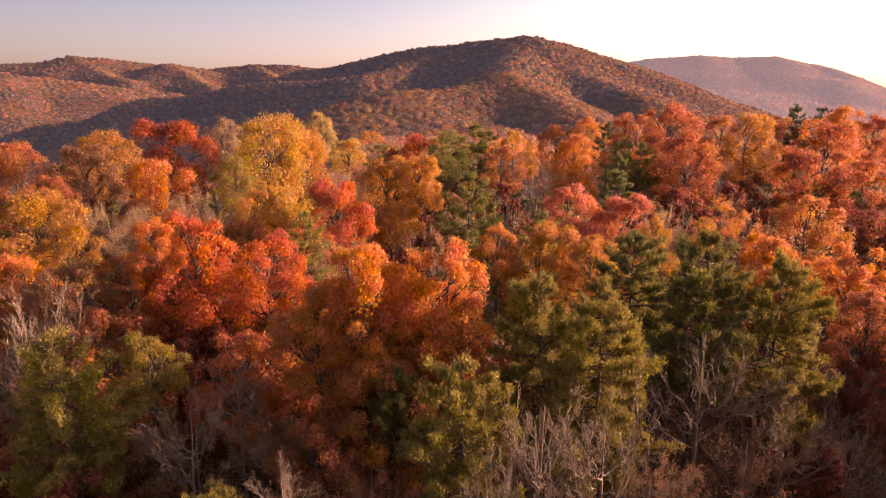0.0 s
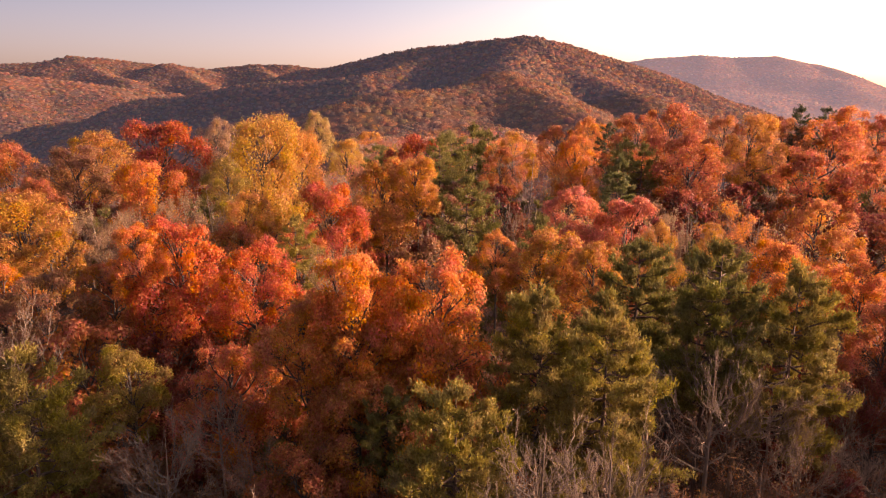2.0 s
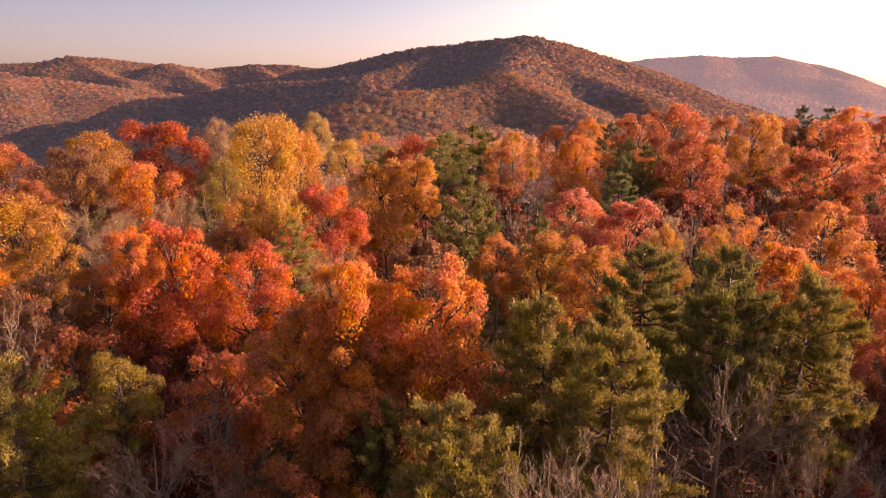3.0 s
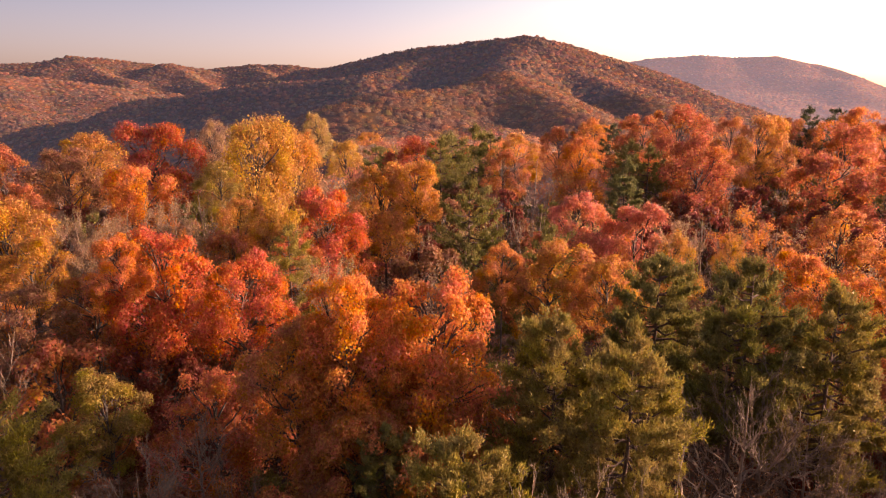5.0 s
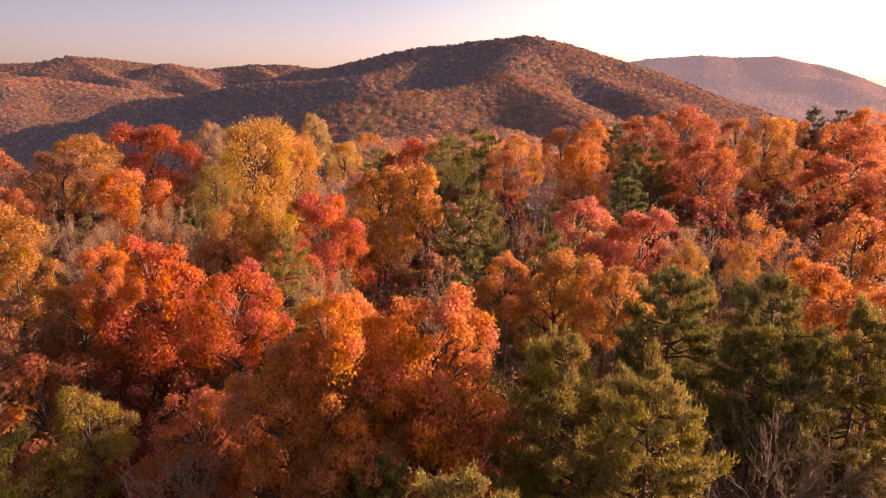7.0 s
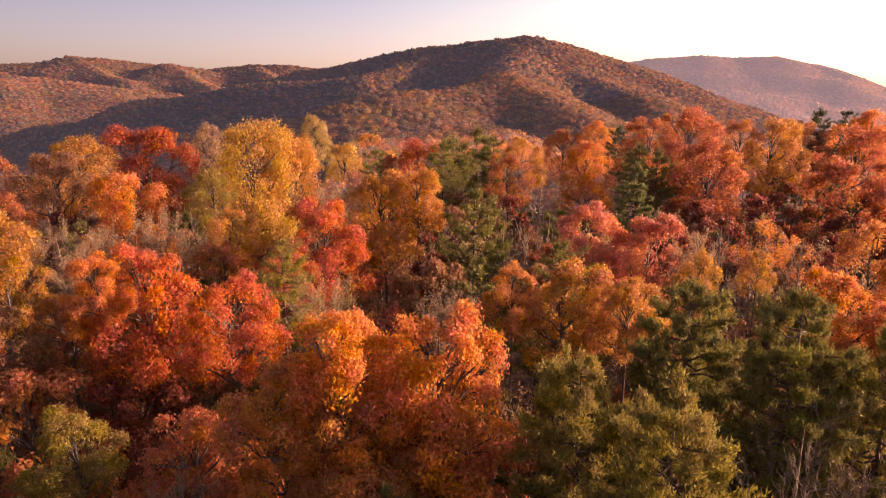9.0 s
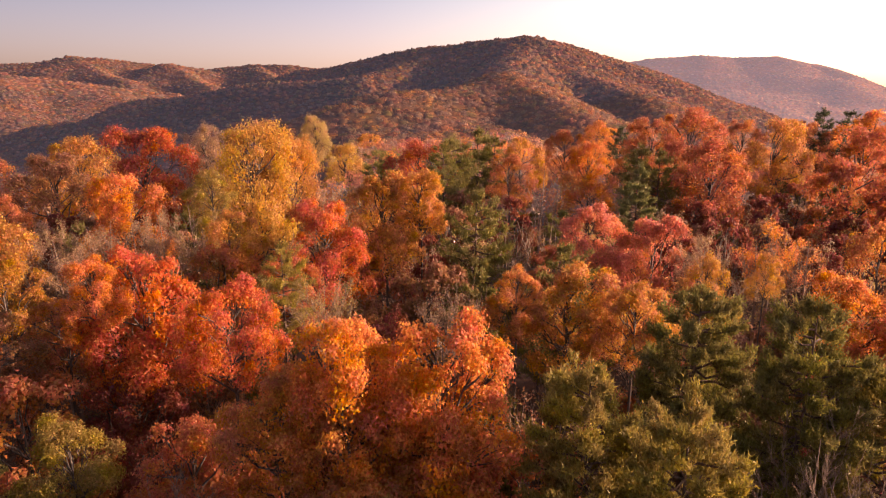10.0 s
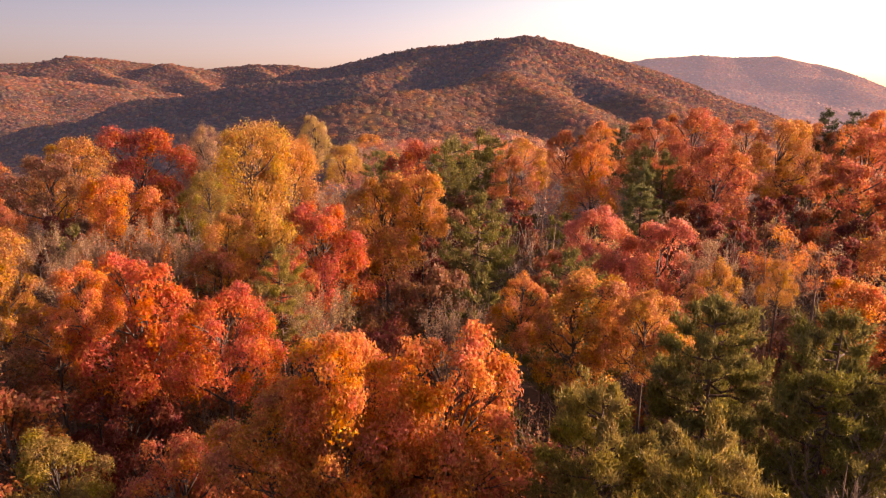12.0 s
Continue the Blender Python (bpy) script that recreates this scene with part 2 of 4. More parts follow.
# ---- trees: a crown is built 10 m wide on its own, base at 0, and set on a trunk of any height ----
def lobes_of(rng, count, spread=1.0, upright=0.0):
    """Boughs that make up a crown: their centres and sizes."""
    c, r = [], []
    for k in range(count):
        t = (k + 0.5) / count
        a = k * 2.399963 + rng.uniform(-0.6, 0.6)
        z = 0.9 + 7.6 * t ** 0.9
        reach = 3.9 * spread * math.sqrt(max(0.06, 1 - ((z - 3.4) / 6.0) ** 2)) * (1.08 - 0.6 * rng.uniform() ** 1.9)
        c.append((reach * math.cos(a), reach * math.sin(a), z + rng.uniform(-0.7, 0.7)))
        r.append(rng.uniform(0.95, 1.85) * (1.06 - 0.3 * t) * (1 - 0.25 * upright))
    for k in range(3):
        c.append((*rng.uniform(-1.5, 1.5, 2), rng.uniform(8.0, 9.0))), r.append(rng.uniform(0.8, 1.15))
    return np.array(c), np.array(r)


def stem_of(root, mat, sides, foot, top):
    """A trunk one metre high with a flared foot; each tree stretches it to its own height."""
    g = Geo()
    tube(g, [(0, 0, -0.04), (0, 0, 0.03), (0.03, 0.02, 0.3), (-0.02, 0.05, 0.65), (0, 0, 1.0)], (foot * 1.5, foot, foot * 0.8, top * 1.2, top), sides)
    return part("trunk", g, mat, root)


def broadleaf(name, seed, count, leaf, boughs=22, detail=True, thin=0.3, spread=1.0, upright=0.0):
    """A broad-leaved tree: trunk, main limbs, twigs that carry sprays of leaves. thin: how unevenly the sprays are leafed."""
    rng = np.random.RandomState(seed)
    root = new(name)
    stem_of(root, BARK, 7 if detail else 4, 0.27, 0.17)
    centres, sizes = lobes_of(rng, boughs, spread, upright)
    lean = rng.uniform(-0.6, 0.6, 2)
    axis = np.array([(0, 0, -0.1), (lean[0] * 0.4, lean[1] * 0.4, 2), (lean[0], lean[1], 5), (lean[0] * 0.8, lean[1] * 1.2, 8.3)])
    order = np.argsort(centres[:, 2])
    per = 11 if detail else 8
    sprays, reach, ways = [], [], []
    for k, group in enumerate(np.array_split(order, len(order) if detail else 1)):
        g = Geo()
        if k == 0:
            tube(g, axis, (0.18, 0.14, 0.09, 0.02), 5)
        for i in group:
            z0 = max(0.0, centres[i, 2] - rng.uniform(2.0, 4.0))
            base = np.array([np.interp(z0, axis[:, 2], axis[:, 0]), np.interp(z0, axis[:, 2], axis[:, 1]), z0])
            p = bowed(base, centres[i], 0.3, rng, 5)
            tube(g, p, np.linspace(0.1, 0.035, 5), 4 if detail else 3)
            out = unit(centres[i] - (0, 0, 3.0))
            for q in range(per):
                d = unit(rng.normal(size=3) * (1, 1, 0.8 + 0.5 * upright) + out * 0.75 + (0, 0, 0.45 + 0.6 * upright))
                tip = centres[i] + d * sizes[i] * rng.uniform(0.55, 1.1) * np.array((1.05, 1.05, 0.85 + 0.5 * upright))
                if detail or q < 3:
                    tube(g, bowed(p[rng.randint(2, 5)], tip, 0.1, rng, 3), (0.034, 0.02, 0.007), 3)
                sprays.append(tip), ways.append(d), reach.append(sizes[i] * rng.uniform(0.3, 0.62))
        part("limb", g, BARK, root)
    sprays, ways, reach = np.array(sprays), np.array(ways), np.array(reach)
    weight = reach ** 2 * rng.uniform(1 - thin * 2.4, 1.3, len(reach)).clip(0.06)
    pick = rng.choice(len(reach), count, p=weight / weight.sum())
    d = unit(rng.normal(size=(count, 3)) + ways[pick] * 0.55 + np.array((0, 0, 0.3)))
    away = reach[pick] * rng.uniform(0, 1, count) ** 0.45 * 1.25
    p = sprays[pick] + d * away[:, None] * np.array((1.1, 1.1, 0.7 + 0.4 * upright)) + rng.normal(0, 0.07, (count, 3))
    # the rest of the leaves close the boughs between the sprays
    rest = int(count * 0.42)
    lobe = rng.choice(len(sizes), rest, p=sizes ** 2 / np.sum(sizes ** 2))
    d[:rest] = unit(rng.normal(size=(rest, 3)) + unit(centres - np.array((0, 0, 3.0)))[lobe] * 0.6 + np.array((0, 0, 0.3)))
    p[:rest] = centres[lobe] + d[:rest] * (sizes[lobe] * (1.12 - 0.6 * rng.uniform(0, 1, rest) ** 1.6))[:, None] * np.array((1.1, 1.1, 0.9)) + rng.normal(0, 0.15, (rest, 3))
    g = Geo()
    leaves(g, p, d * 0.8 + ways[pick] * 0.3 + rng.normal(0, 0.45, p.shape), leaf * rng.uniform(0.6, 1.35, len(p)), rng, 0.72, plain=True)
    part("crown", g, LEAF, root, smooth_faces=False)
    return root


def bare(name, seed, twigs=3, leaf_count=0, leaf=0.2, detail=True):
    """A leafless tree: forking limbs that fan upwards into fine twigs, with a few dead leaves where given."""
    rng = np.random.RandomState(seed)
    root = new(name)
    stem_of(root, TWIG, 7 if detail else 4, 0.22, 0.165)
    lean = rng.uniform(-0.7, 0.7, 2)
    axis = np.array([(0, 0, -0.1), (lean[0] * 0.3, lean[1] * 0.3, 2), (lean[0], lean[1], 5), (lean[0] * 1.5, lean[1] * 1.5, 8.8)])
    tips = []
    limbs = 10 if detail else 7
    for k in range(limbs):
        g = Geo()
        if k == 0:
            tube(g, axis, (0.17, 0.13, 0.08, 0.016), 5)
        z0 = 4.6 * (k + rng.uniform(0, 0.8)) / limbs
        a = k * 2.4 + rng.uniform(-0.4, 0.4)
        base = np.array([np.interp(z0, axis[:, 2], axis[:, 0]), np.interp(z0, axis[:, 2], axis[:, 1]), z0])
        reach = rng.uniform(3.3, 5.1) * (1.1 - 0.55 * k / limbs)
        end = base + (reach * math.cos(a), reach * math.sin(a), rng.uniform(3.3, 5.4) * (1.1 - 0.25 * k / limbs))
        end[2] = min(end[2], 8.8 + rng.uniform(-0.5, 0.5))
        main = bowed(base, end, -1.0, rng, 7, 0.04)
        tube(g, main, np.linspace(0.085, 0.02, 7), 5 if detail else 4)
        for b in range(7 if detail else 5):
            t = 0.22 + 0.78 * (b + rng.uniform()) / 7
            s = np.array([np.interp(min(t, 1) * 6, range(7), main[:, c]) for c in range(3)])
            d = unit(unit(end - base) * 0.9 + rng.normal(0, 0.4, 3) + (0, 0, 0.18))
            length = rng.uniform(1.4, 2.8) * (1.3 - 0.6 * t)
            branch = bowed(s, s + d * length, -0.25, rng, 5, 0.06)
            tube(g, branch, np.linspace(0.036, 0.013, 5), 4 if detail else 3)
            tips.append(branch[-1])
            for c in range(6 if detail else 3):
                s2 = branch[rng.randint(1, 5)]
                d2 = unit(d * 0.9 + rng.normal(0, 0.36, 3) + (0, 0, 0.18))
                l2 = rng.uniform(0.6, 1.3)
                tube(g, bowed(s2, s2 + d2 * l2, 0.05, rng, 3), (0.017, 0.013, 0.007), 3)
                tips.append(s2 + d2 * l2)
                for e in range(twigs):
                    s3 = s2 + d2 * l2 * rng.uniform(0.4, 1)
                    d3 = unit(d2 + rng.normal(0, 0.36, 3))
                    tube(g, [s3, s3 + d3 * rng.uniform(0.3, 0.65)], (0.012, 0.006), 3)
        part("limb", g, TWIG, root)
    if leaf_count:
        tips = np.array(tips)
        p = tips[rng.randint(0, len(tips), leaf_count)] + rng.normal(0, 0.25, (leaf_count, 3))
        g = Geo()
        leaves(g, p, rng.normal(size=p.shape) + (0, 0, 0.4), leaf * rng.uniform(0.6, 1.3, leaf_count), rng, plain=not detail)
        part("crown", g, LEAF, root, smooth_faces=False)
    return root


def pine(name, seed, blade=0.3, whorls=11, tier=0.4, top_heavy=0.5, detail=True, per=10):
    """A pine: a straight stem, whorls of nearly level branches, and flat plates of needle tufts along their outer parts."""
    rng = np.random.RandomState(seed)
    root = new(name)
    stem_of(root, PINE_BARK, 7 if detail else 4, 0.22, 0.17)
    lean = rng.uniform(-0.4, 0.4, 2)
    axis = np.array([(0, 0, -0.1), (lean[0], lean[1], 4.5), (lean[0] * 0.6, lean[1], 9.6)])
    spots, ways = [], []
    g = Geo()
    tube(g, axis, (0.18, 0.12, 0.02), 5)
    part("leader", g, PINE_BARK, root)
    g = Geo()
    for k in range(whorls):
        t = k / (whorls - 1)
        z0 = 0.3 + 8.7 * t
        profile = (1 - t) ** top_heavy * (0.62 + 0.38 * min(1.0, t * 4)) * rng.uniform(0.85, 1.1)
        for b in range(6 if t < 0.8 else 4):
            a = b * 2 * math.pi / 6 + k * 1.1 + rng.uniform(-0.4, 0.4)
            if detail:
                g = Geo()
            reach = (4.9 * profile + 0.5) * rng.uniform(0.58, 1.12)
            base = np.array([np.interp(z0, axis[:, 2], axis[:, 0]), np.interp(z0, axis[:, 2], axis[:, 1]), z0 + rng.uniform(-0.3, 0.3)])
            rise = reach * (0.06 + 0.5 * t * t) * (1 - tier) + rng.uniform(-0.25, 0.25)
            end = base + (reach * math.cos(a), reach * math.sin(a), rise)
            main = bowed(base, end, -0.07 * reach, rng, 5, 0.035)
            tube(g, main, np.linspace(0.04 + 0.008 * reach, 0.012, 5), 4 if detail else 3)
            side = np.array((-math.sin(a), math.cos(a), 0))
            for c in range(int(5 + reach * (3.2 if detail else 2.6))):
                q = rng.uniform(0.3, 1.0)
                s = np.array([np.interp(q * 4, range(5), main[:, i]) for i in range(3)])
                d = unit(unit(end - base) * 0.9 + side * rng.uniform(-1.2, 1.2) + (0, 0, rng.uniform(-0.05, 0.3)))
                length = rng.uniform(0.5, 1.2) * (1.15 - 0.45 * q) * (0.6 + 0.12 * reach)
                if detail:
                    tube(g, [s, s + d * length], (0.018, 0.006), 3)
                for f in np.linspace(0.3, 1.0, 4 if detail else 3):
                    spots.append(s + d * length * f), ways.append(unit(d * 0.7 + (0, 0, 0.7)))
            if detail:
                part("branch", g, PINE_BARK, root)
    if not detail:
        part("branchwork", g, PINE_BARK, root)
    for f in np.linspace(0, 0.9, 6):
        spots.append(axis[-1] - (0, 0, f)), ways.append(np.array((0, 0, 1.0)))
    spots, ways = np.array(spots), np.array(ways)
    c = np.repeat(spots + rng.normal(0, 0.05, spots.shape), per, 0) + rng.normal(0, 0.12, (len(spots) * per, 3))
    d = unit(np.repeat(ways, per, 0) * 0.75 + rng.normal(0, 0.6, (len(c), 3)))
    length = blade * rng.uniform(0.65, 1.2, (len(c), 1))
    across = unit(np.cross(d, rng.normal(size=d.shape))) * blade * 0.16
    v = np.stack([c - across, c + across, c + d * length], 1)
    g = Geo()
    g.add(v.reshape(-1, 3), np.arange(3 * len(c)).reshape(-1, 3))
    part("crown", g, NEEDLE, root, smooth_faces=False)
    return root


KINDS = {
    # kind: (object's name, crown's height against its width, builder by grade of detail)
    "maple": ("maple_tree", 1.3, lambda n, s, g: broadleaf(n, s, (27000, 22000, 21000, 3600, 6500)[g], (0.205, 0.2, 0.185, 0.4, 0.31)[g], (22, 20, 20, 11, 15)[g], g == 0, 0.25)),
    "oak": ("oak_tree", 1.2, lambda n, s, g: broadleaf(n, s, (24000, 19000, 19000, 3600, 6500)[g], (0.205, 0.2, 0.19, 0.4, 0.31)[g], (20, 19, 19, 11, 15)[g], g == 0, 0.42, 1.05)),
    "birch": ("tulip_tree", 1.5, lambda n, s, g: broadleaf(n, s, (20000, 26000, 28000, 3600)[g], (0.17, 0.165, 0.155, 0.35)[g], (24, 28, 36, 11)[g], g == 0, 0.3, 1.0, 0.25)),
    "thin": ("beech_tree", 1.2, lambda n, s, g: bare(n, s, (2, 1, 0, 0)[g], (4200, 6500, 5000, 1300)[g], (0.17, 0.165, 0.18, 0.26)[g], g < 1)),
    "bare": ("bare_tree", 1.2, lambda n, s, g: bare(n, s, (3, 2, 0, 0)[g], 0, 0.2, g < 1)),
    "pine": ("pine_tree", 1.5, lambda n, s, g: pine(n, s, (0.26, 0.27, 0.26, 0.5)[g], (14, 12, 11, 8)[g], 0.4, 0.42, g == 0, (11, 9, 9, 5)[g])),
    "hemlock": ("hemlock_tree", 1.5, lambda n, s, g: pine(n, s, 0.3, 10, 0.85, 0.7, g < 2, 10)),
}
MADE = {}
PLANTED = []


def plant(kind, x, y, height, width, colour, label, variant=0, young=False):
    """One tree of the forest: its place, height and crown width in metres, and its leaves' colour."""
    grade = 0 if y < 52 else 1 if y < 92 else 2
    if young:
        grade = 4 if y < 62 and kind in ("oak", "maple") else 3
    name, tall, builder = KINDS[kind]
    key = (kind, grade, variant % (4 if grade == 0 else 3))
    z = float(ground_height(x, y))
    m = pose(x, y, z - 0.1, 0, 0, (x * 37.7 + y * 91.3 + variant * 57) % 360)
    if key in MADE:
        ob = copy_thing(MADE[key], m)
    else:
        ob = MADE[key] = builder(name, 11 + 17 * len(MADE), grade)
        ob.matrix_basis = m
    s = width / 10
    deep = min(tall * width, 0.85 * height)
    for o in ob.children:
        if o.name.startswith("trunk"):
            o.matrix_basis = Matrix.Diagonal((s, s, height - deep * 0.985, 1))
        else:
            o.matrix_basis = Matrix.Translation((0, 0, height - deep)) @ Matrix.Diagonal((s, s, deep / 10, 1))
        if o.name.startswith("crown"):
            o.color = (*colour, 1)
    PLANTED.append((x, y, width))
    return tagged(ob, label, "tree", kind + " trees of the forest")


SCARLET, RED, FLAME = (0.6, 0.13, 0.026), (0.46, 0.088, 0.024), (0.64, 0.2, 0.03)
ORANGE, AMBER, GOLD = (0.57, 0.2, 0.038), (0.55, 0.23, 0.034), (0.5, 0.22, 0.03)
YELLOW, STRAW, OLIVE = (0.57, 0.3, 0.045), (0.48, 0.31, 0.11), (0.34, 0.22, 0.04)
RUST, BROWN, TAN = (0.48, 0.15, 0.045), (0.34, 0.15, 0.07), (0.4, 0.235, 0.135)
# Orange made darker and redder, in place of shade and backlight on the crowns.
DIMMED_ORANGE = (0.5, 0.135, 0.042)
# The wine red is a dark leaf colour, deepened further to imitate shade.
ROSE, SHADED_WINE = (0.62, 0.185, 0.1), (0.27, 0.062, 0.033)
MOSS = (0.2, 0.165, 0.034)
LIME, PINE_GREEN, DARK_GREEN = (0.28, 0.205, 0.036), (0.21, 0.175, 0.04), (0.09, 0.1, 0.04)


# ---- the trees of the forest ----
plant("maple", -74.9, 108.0, 21.8, 13.4, RUST, "broad maple with dull rust leaves on the ridge", 0)
plant("maple", -63.8, 116.0, 23.3, 14.3, GOLD, "yellow-gold maple on the far ridge", 1)
plant("oak", -61.3, 104.0, 21.0, 14.0, BROWN, "rust-orange oak beside a yellow maple", 0)
plant("maple", -43.0, 98.0, 24.9, 14.3, RED, "large dark red maple on the ridge", 2)
plant("maple", -33.9, 72.5, 20.6, 8.6, FLAME, "red-orange maple with rounded boughs", 3)
plant("birch", -37.0, 104.0, 25.2, 7.0, TAN, "slender tree with thin tan-gold leaves", 0)
plant("birch", -27.1, 94.0, 25.7, 14.8, YELLOW, "tall bright yellow tulip tree", 1)
plant("birch", -23.5, 100.0, 23.8, 12.4, AMBER, "amber-yellow tulip tree with airy crown", 2)
plant("birch", -31.3, 158.0, 31.0, 8.5, STRAW, "pale yellow-green slender tree", 3)
plant("oak", -25.8, 76.0, 20.6, 5.2, OLIVE, "olive-yellow oak in the autumn forest", 1)
plant("birch", -26.2, 170.0, 19.0, 13.4, YELLOW, "yellow tree at the wood's edge", 4)
plant("birch", -34.0, 290.0, 15.7, 13.7, AMBER, "pale orange tree farther down the ridge", 5)
plant("pine", -15.9, 150.0, 18.4, 11.8, PINE_GREEN, "dark green pine among yellow trees", 0)
plant("maple", -5.0, 120.0, 21.1, 12.8, RED, "dark red maple in the autumn forest", 4)
plant("thin", -12.2, 74.0, 19.9, 6.8, TAN, "beech with thin tan leaves", 0)
plant("maple", -5.9, 68.0, 21.0, 8.4, AMBER, "golden-orange maple with upright boughs", 5)
plant("maple", -2.4, 67.0, 21.1, 5.3, AMBER, "golden-orange maple, narrow crown", 6)
plant("maple", -11.1, 62.0, 19.1, 8.4, SCARLET, "deep red maple with bright tips", 7)
plant("oak", -40.4, 60.0, 18.4, 9.4, GOLD, "gold-orange oak with dense crown", 2)
plant("oak", -34.1, 54.0, 16.0, 6.1, GOLD, "golden oak, lower crown", 3)
plant("maple", -44.0, 68.0, 19.0, 5.3, RUST, "rust-brown maple in the autumn forest", 8)
plant("thin", -32.5, 60.0, 17.4, 7.5, TAN, "grey-tan beech with withered leaves", 1)
plant("thin", -31.5, 70.0, 18.0, 11.0, TAN, "grey-brown beech with few leaves", 2)
plant("thin", -42.6, 74.0, 17.2, 8.8, TAN, "twiggy beech nearly bare", 3)
plant("bare", -27.3, 74.0, 18.9, 7.8, TAN, "tall bare tree with pale twigs", 0)
plant("oak", -20.0, 65.0, 17.9, 6.0, AMBER, "orange-yellow oak in the autumn forest", 4)
plant("oak", -20.1, 62.0, 15.4, 7.3, RUST, "rusty brown oak in the autumn forest", 5)
plant("oak", -12.6, 56.0, 15.6, 6.3, DIMMED_ORANGE, "rust-coloured oak half in shade", 6)
plant("maple", -19.6, 47.0, 18.2, 8.2, SCARLET, "large scarlet maple with bright crown", 9)
plant("maple", -21.9, 45.0, 17.9, 3.8, FLAME, "red-orange maple with narrow crown", 10)
plant("maple", -12.4, 42.0, 17.8, 5.6, SCARLET, "scarlet maple with rounded crown", 11)
plant("oak", -25.3, 47.0, 14.6, 5.3, RUST, "brown-red oak beneath the maples", 7)
plant("pine", -12.2, 52.5, 17.6, 5.6, LIME, "young olive-green pine in the autumn forest", 1)
plant("thin", -8.2, 47.0, 16.4, 4.6, STRAW, "straw-coloured beech, nearly bare", 4)
plant("maple", -4.0, 30.5, 19.5, 5.0, FLAME, "bright orange-red maple with full crown", 12)
plant("maple", -0.2, 30.8, 19.4, 6.2, FLAME, "bright orange-red maple, broad crown", 13)
plant("oak", -6.7, 31.2, 17.0, 5.4, ORANGE, "burnt-orange oak, lower crown", 8)
plant("oak", -3.9, 29.5, 15.9, 5.0, ORANGE, "dark orange oak with hanging boughs", 9)
plant("maple", -0.4, 30.5, 15.5, 5.1, ORANGE, "russet maple under the bright crowns", 14)
plant("oak", -5.8, 26.5, 11.6, 5.2, RUST, "low rust-brown oak among bare twigs", 5)
plant("thin", -8.4, 27.5, 12.0, 4.6, BROWN, "half-bare tree with a few brown leaves", 1)
plant("thin", -3.2, 24.2, 11.2, 4.0, RUST, "half-bare young tree with rusty leaves", 2)
plant("oak", -11.6, 34.0, 13.2, 5.8, DIMMED_ORANGE, "ember-red oak in the half shade", 7)
plant("bare", -12.5, 27.0, 12.6, 4.6, TAN, "bare young tree with tangled grey twigs", 3)
plant("oak", -2.6, 28.2, 14.2, 5.4, ORANGE, "russet-orange oak beneath the bright maples", 6)
plant("oak", -19.5, 44.0, 10.9, 7.4, SHADED_WINE, "dark red-brown oak in the shade", 10)
plant("maple", -34.0, 47.0, 14.8, 5.8, FLAME, "red-orange maple in the autumn forest", 15)
plant("oak", -27.8, 43.0, 14.8, 5.8, BROWN, "brown oak in the shade", 11)
plant("bare", -20.7, 29.0, 17.2, 6.1, TAN, "bare tree with pale tan twigs", 1)
plant("pine", -19.2, 28.0, 15.5, 6.6, LIME, "yellow-green pine with wide flat boughs", 2)
plant("oak", -18.2, 35.3, 12.3, 4.6, OLIVE, "small olive-yellow oak with sparse leaves", 12)
plant("bare", -11.0, 30.0, 12.9, 3.7, TAN, "bare tangle-branched tree in the autumn forest", 2)
plant("oak", -20.0, 36.0, 5.6, 7.3, RUST, "red-brown low oak in the autumn forest", 13)
plant("oak", -24.9, 32.0, 6.6, 4.0, RUST, "red-brown shrubby oak in the autumn forest", 14)
plant("pine", -9.2, 33.0, 8.1, 4.8, PINE_GREEN, "dark olive young pine", 3)
plant("pine", -8.2, 19.0, 13.4, 2.7, LIME, "yellow-green pine top in the autumn forest", 4)
plant("oak", -5.5, 33.0, 8.8, 4.5, SHADED_WINE, "dark red shrubby maple", 15)
plant("pine", 0.9, 21.8, 17.3, 5.6, LIME, "yellow-green pine with spreading boughs", 5)
plant("pine", -2.1, 27.0, 14.2, 3.2, PINE_GREEN, "dark green small pine", 6)
plant("pine", 6.9, 25.8, 18.8, 6.4, LIME, "large olive-green pine with layered boughs", 7)
plant("pine", 5.1, 29.5, 18.5, 6.6, LIME, "large olive-green pine in the autumn forest", 8)
plant("oak", 7.3, 44.0, 17.7, 6.2, AMBER, "amber-orange oak with loose leaves", 16)
plant("oak", 4.0, 43.0, 17.7, 3.6, ORANGE, "orange oak with loose leaves", 17)
plant("oak", 10.3, 41.0, 17.4, 4.1, AMBER, "amber oak behind pines", 18)
plant("pine", 11.4, 36.0, 19.2, 7.1, PINE_GREEN, "green pine with flat layered boughs", 9)
plant("birch", 16.1, 46.0, 17.6, 3.6, GOLD, "pale golden tree with glittering leaves", 6)
plant("pine", 14.1, 31.8, 20.0, 6.2, MOSS, "olive-green pine in the autumn forest", 10)
plant("birch", 20.5, 47.0, 17.6, 2.1, GOLD, "small golden tree behind a pine", 7)
plant("pine", 18.5, 31.5, 18.6, 6.8, LIME, "yellow-green pine in the autumn forest", 11)
plant("oak", 32.5, 53.0, 18.2, 6.3, ORANGE, "orange oak with heavy boughs", 19)
plant("oak", 26.3, 47.0, 16.1, 5.8, FLAME, "pale orange-red oak in the autumn forest", 20)
plant("oak", 30.6, 44.0, 16.0, 5.4, FLAME, "orange-red oak in the autumn forest", 21)
plant("oak", 26.6, 36.0, 15.0, 4.5, RUST, "rust-red oak, partly shaded", 22)
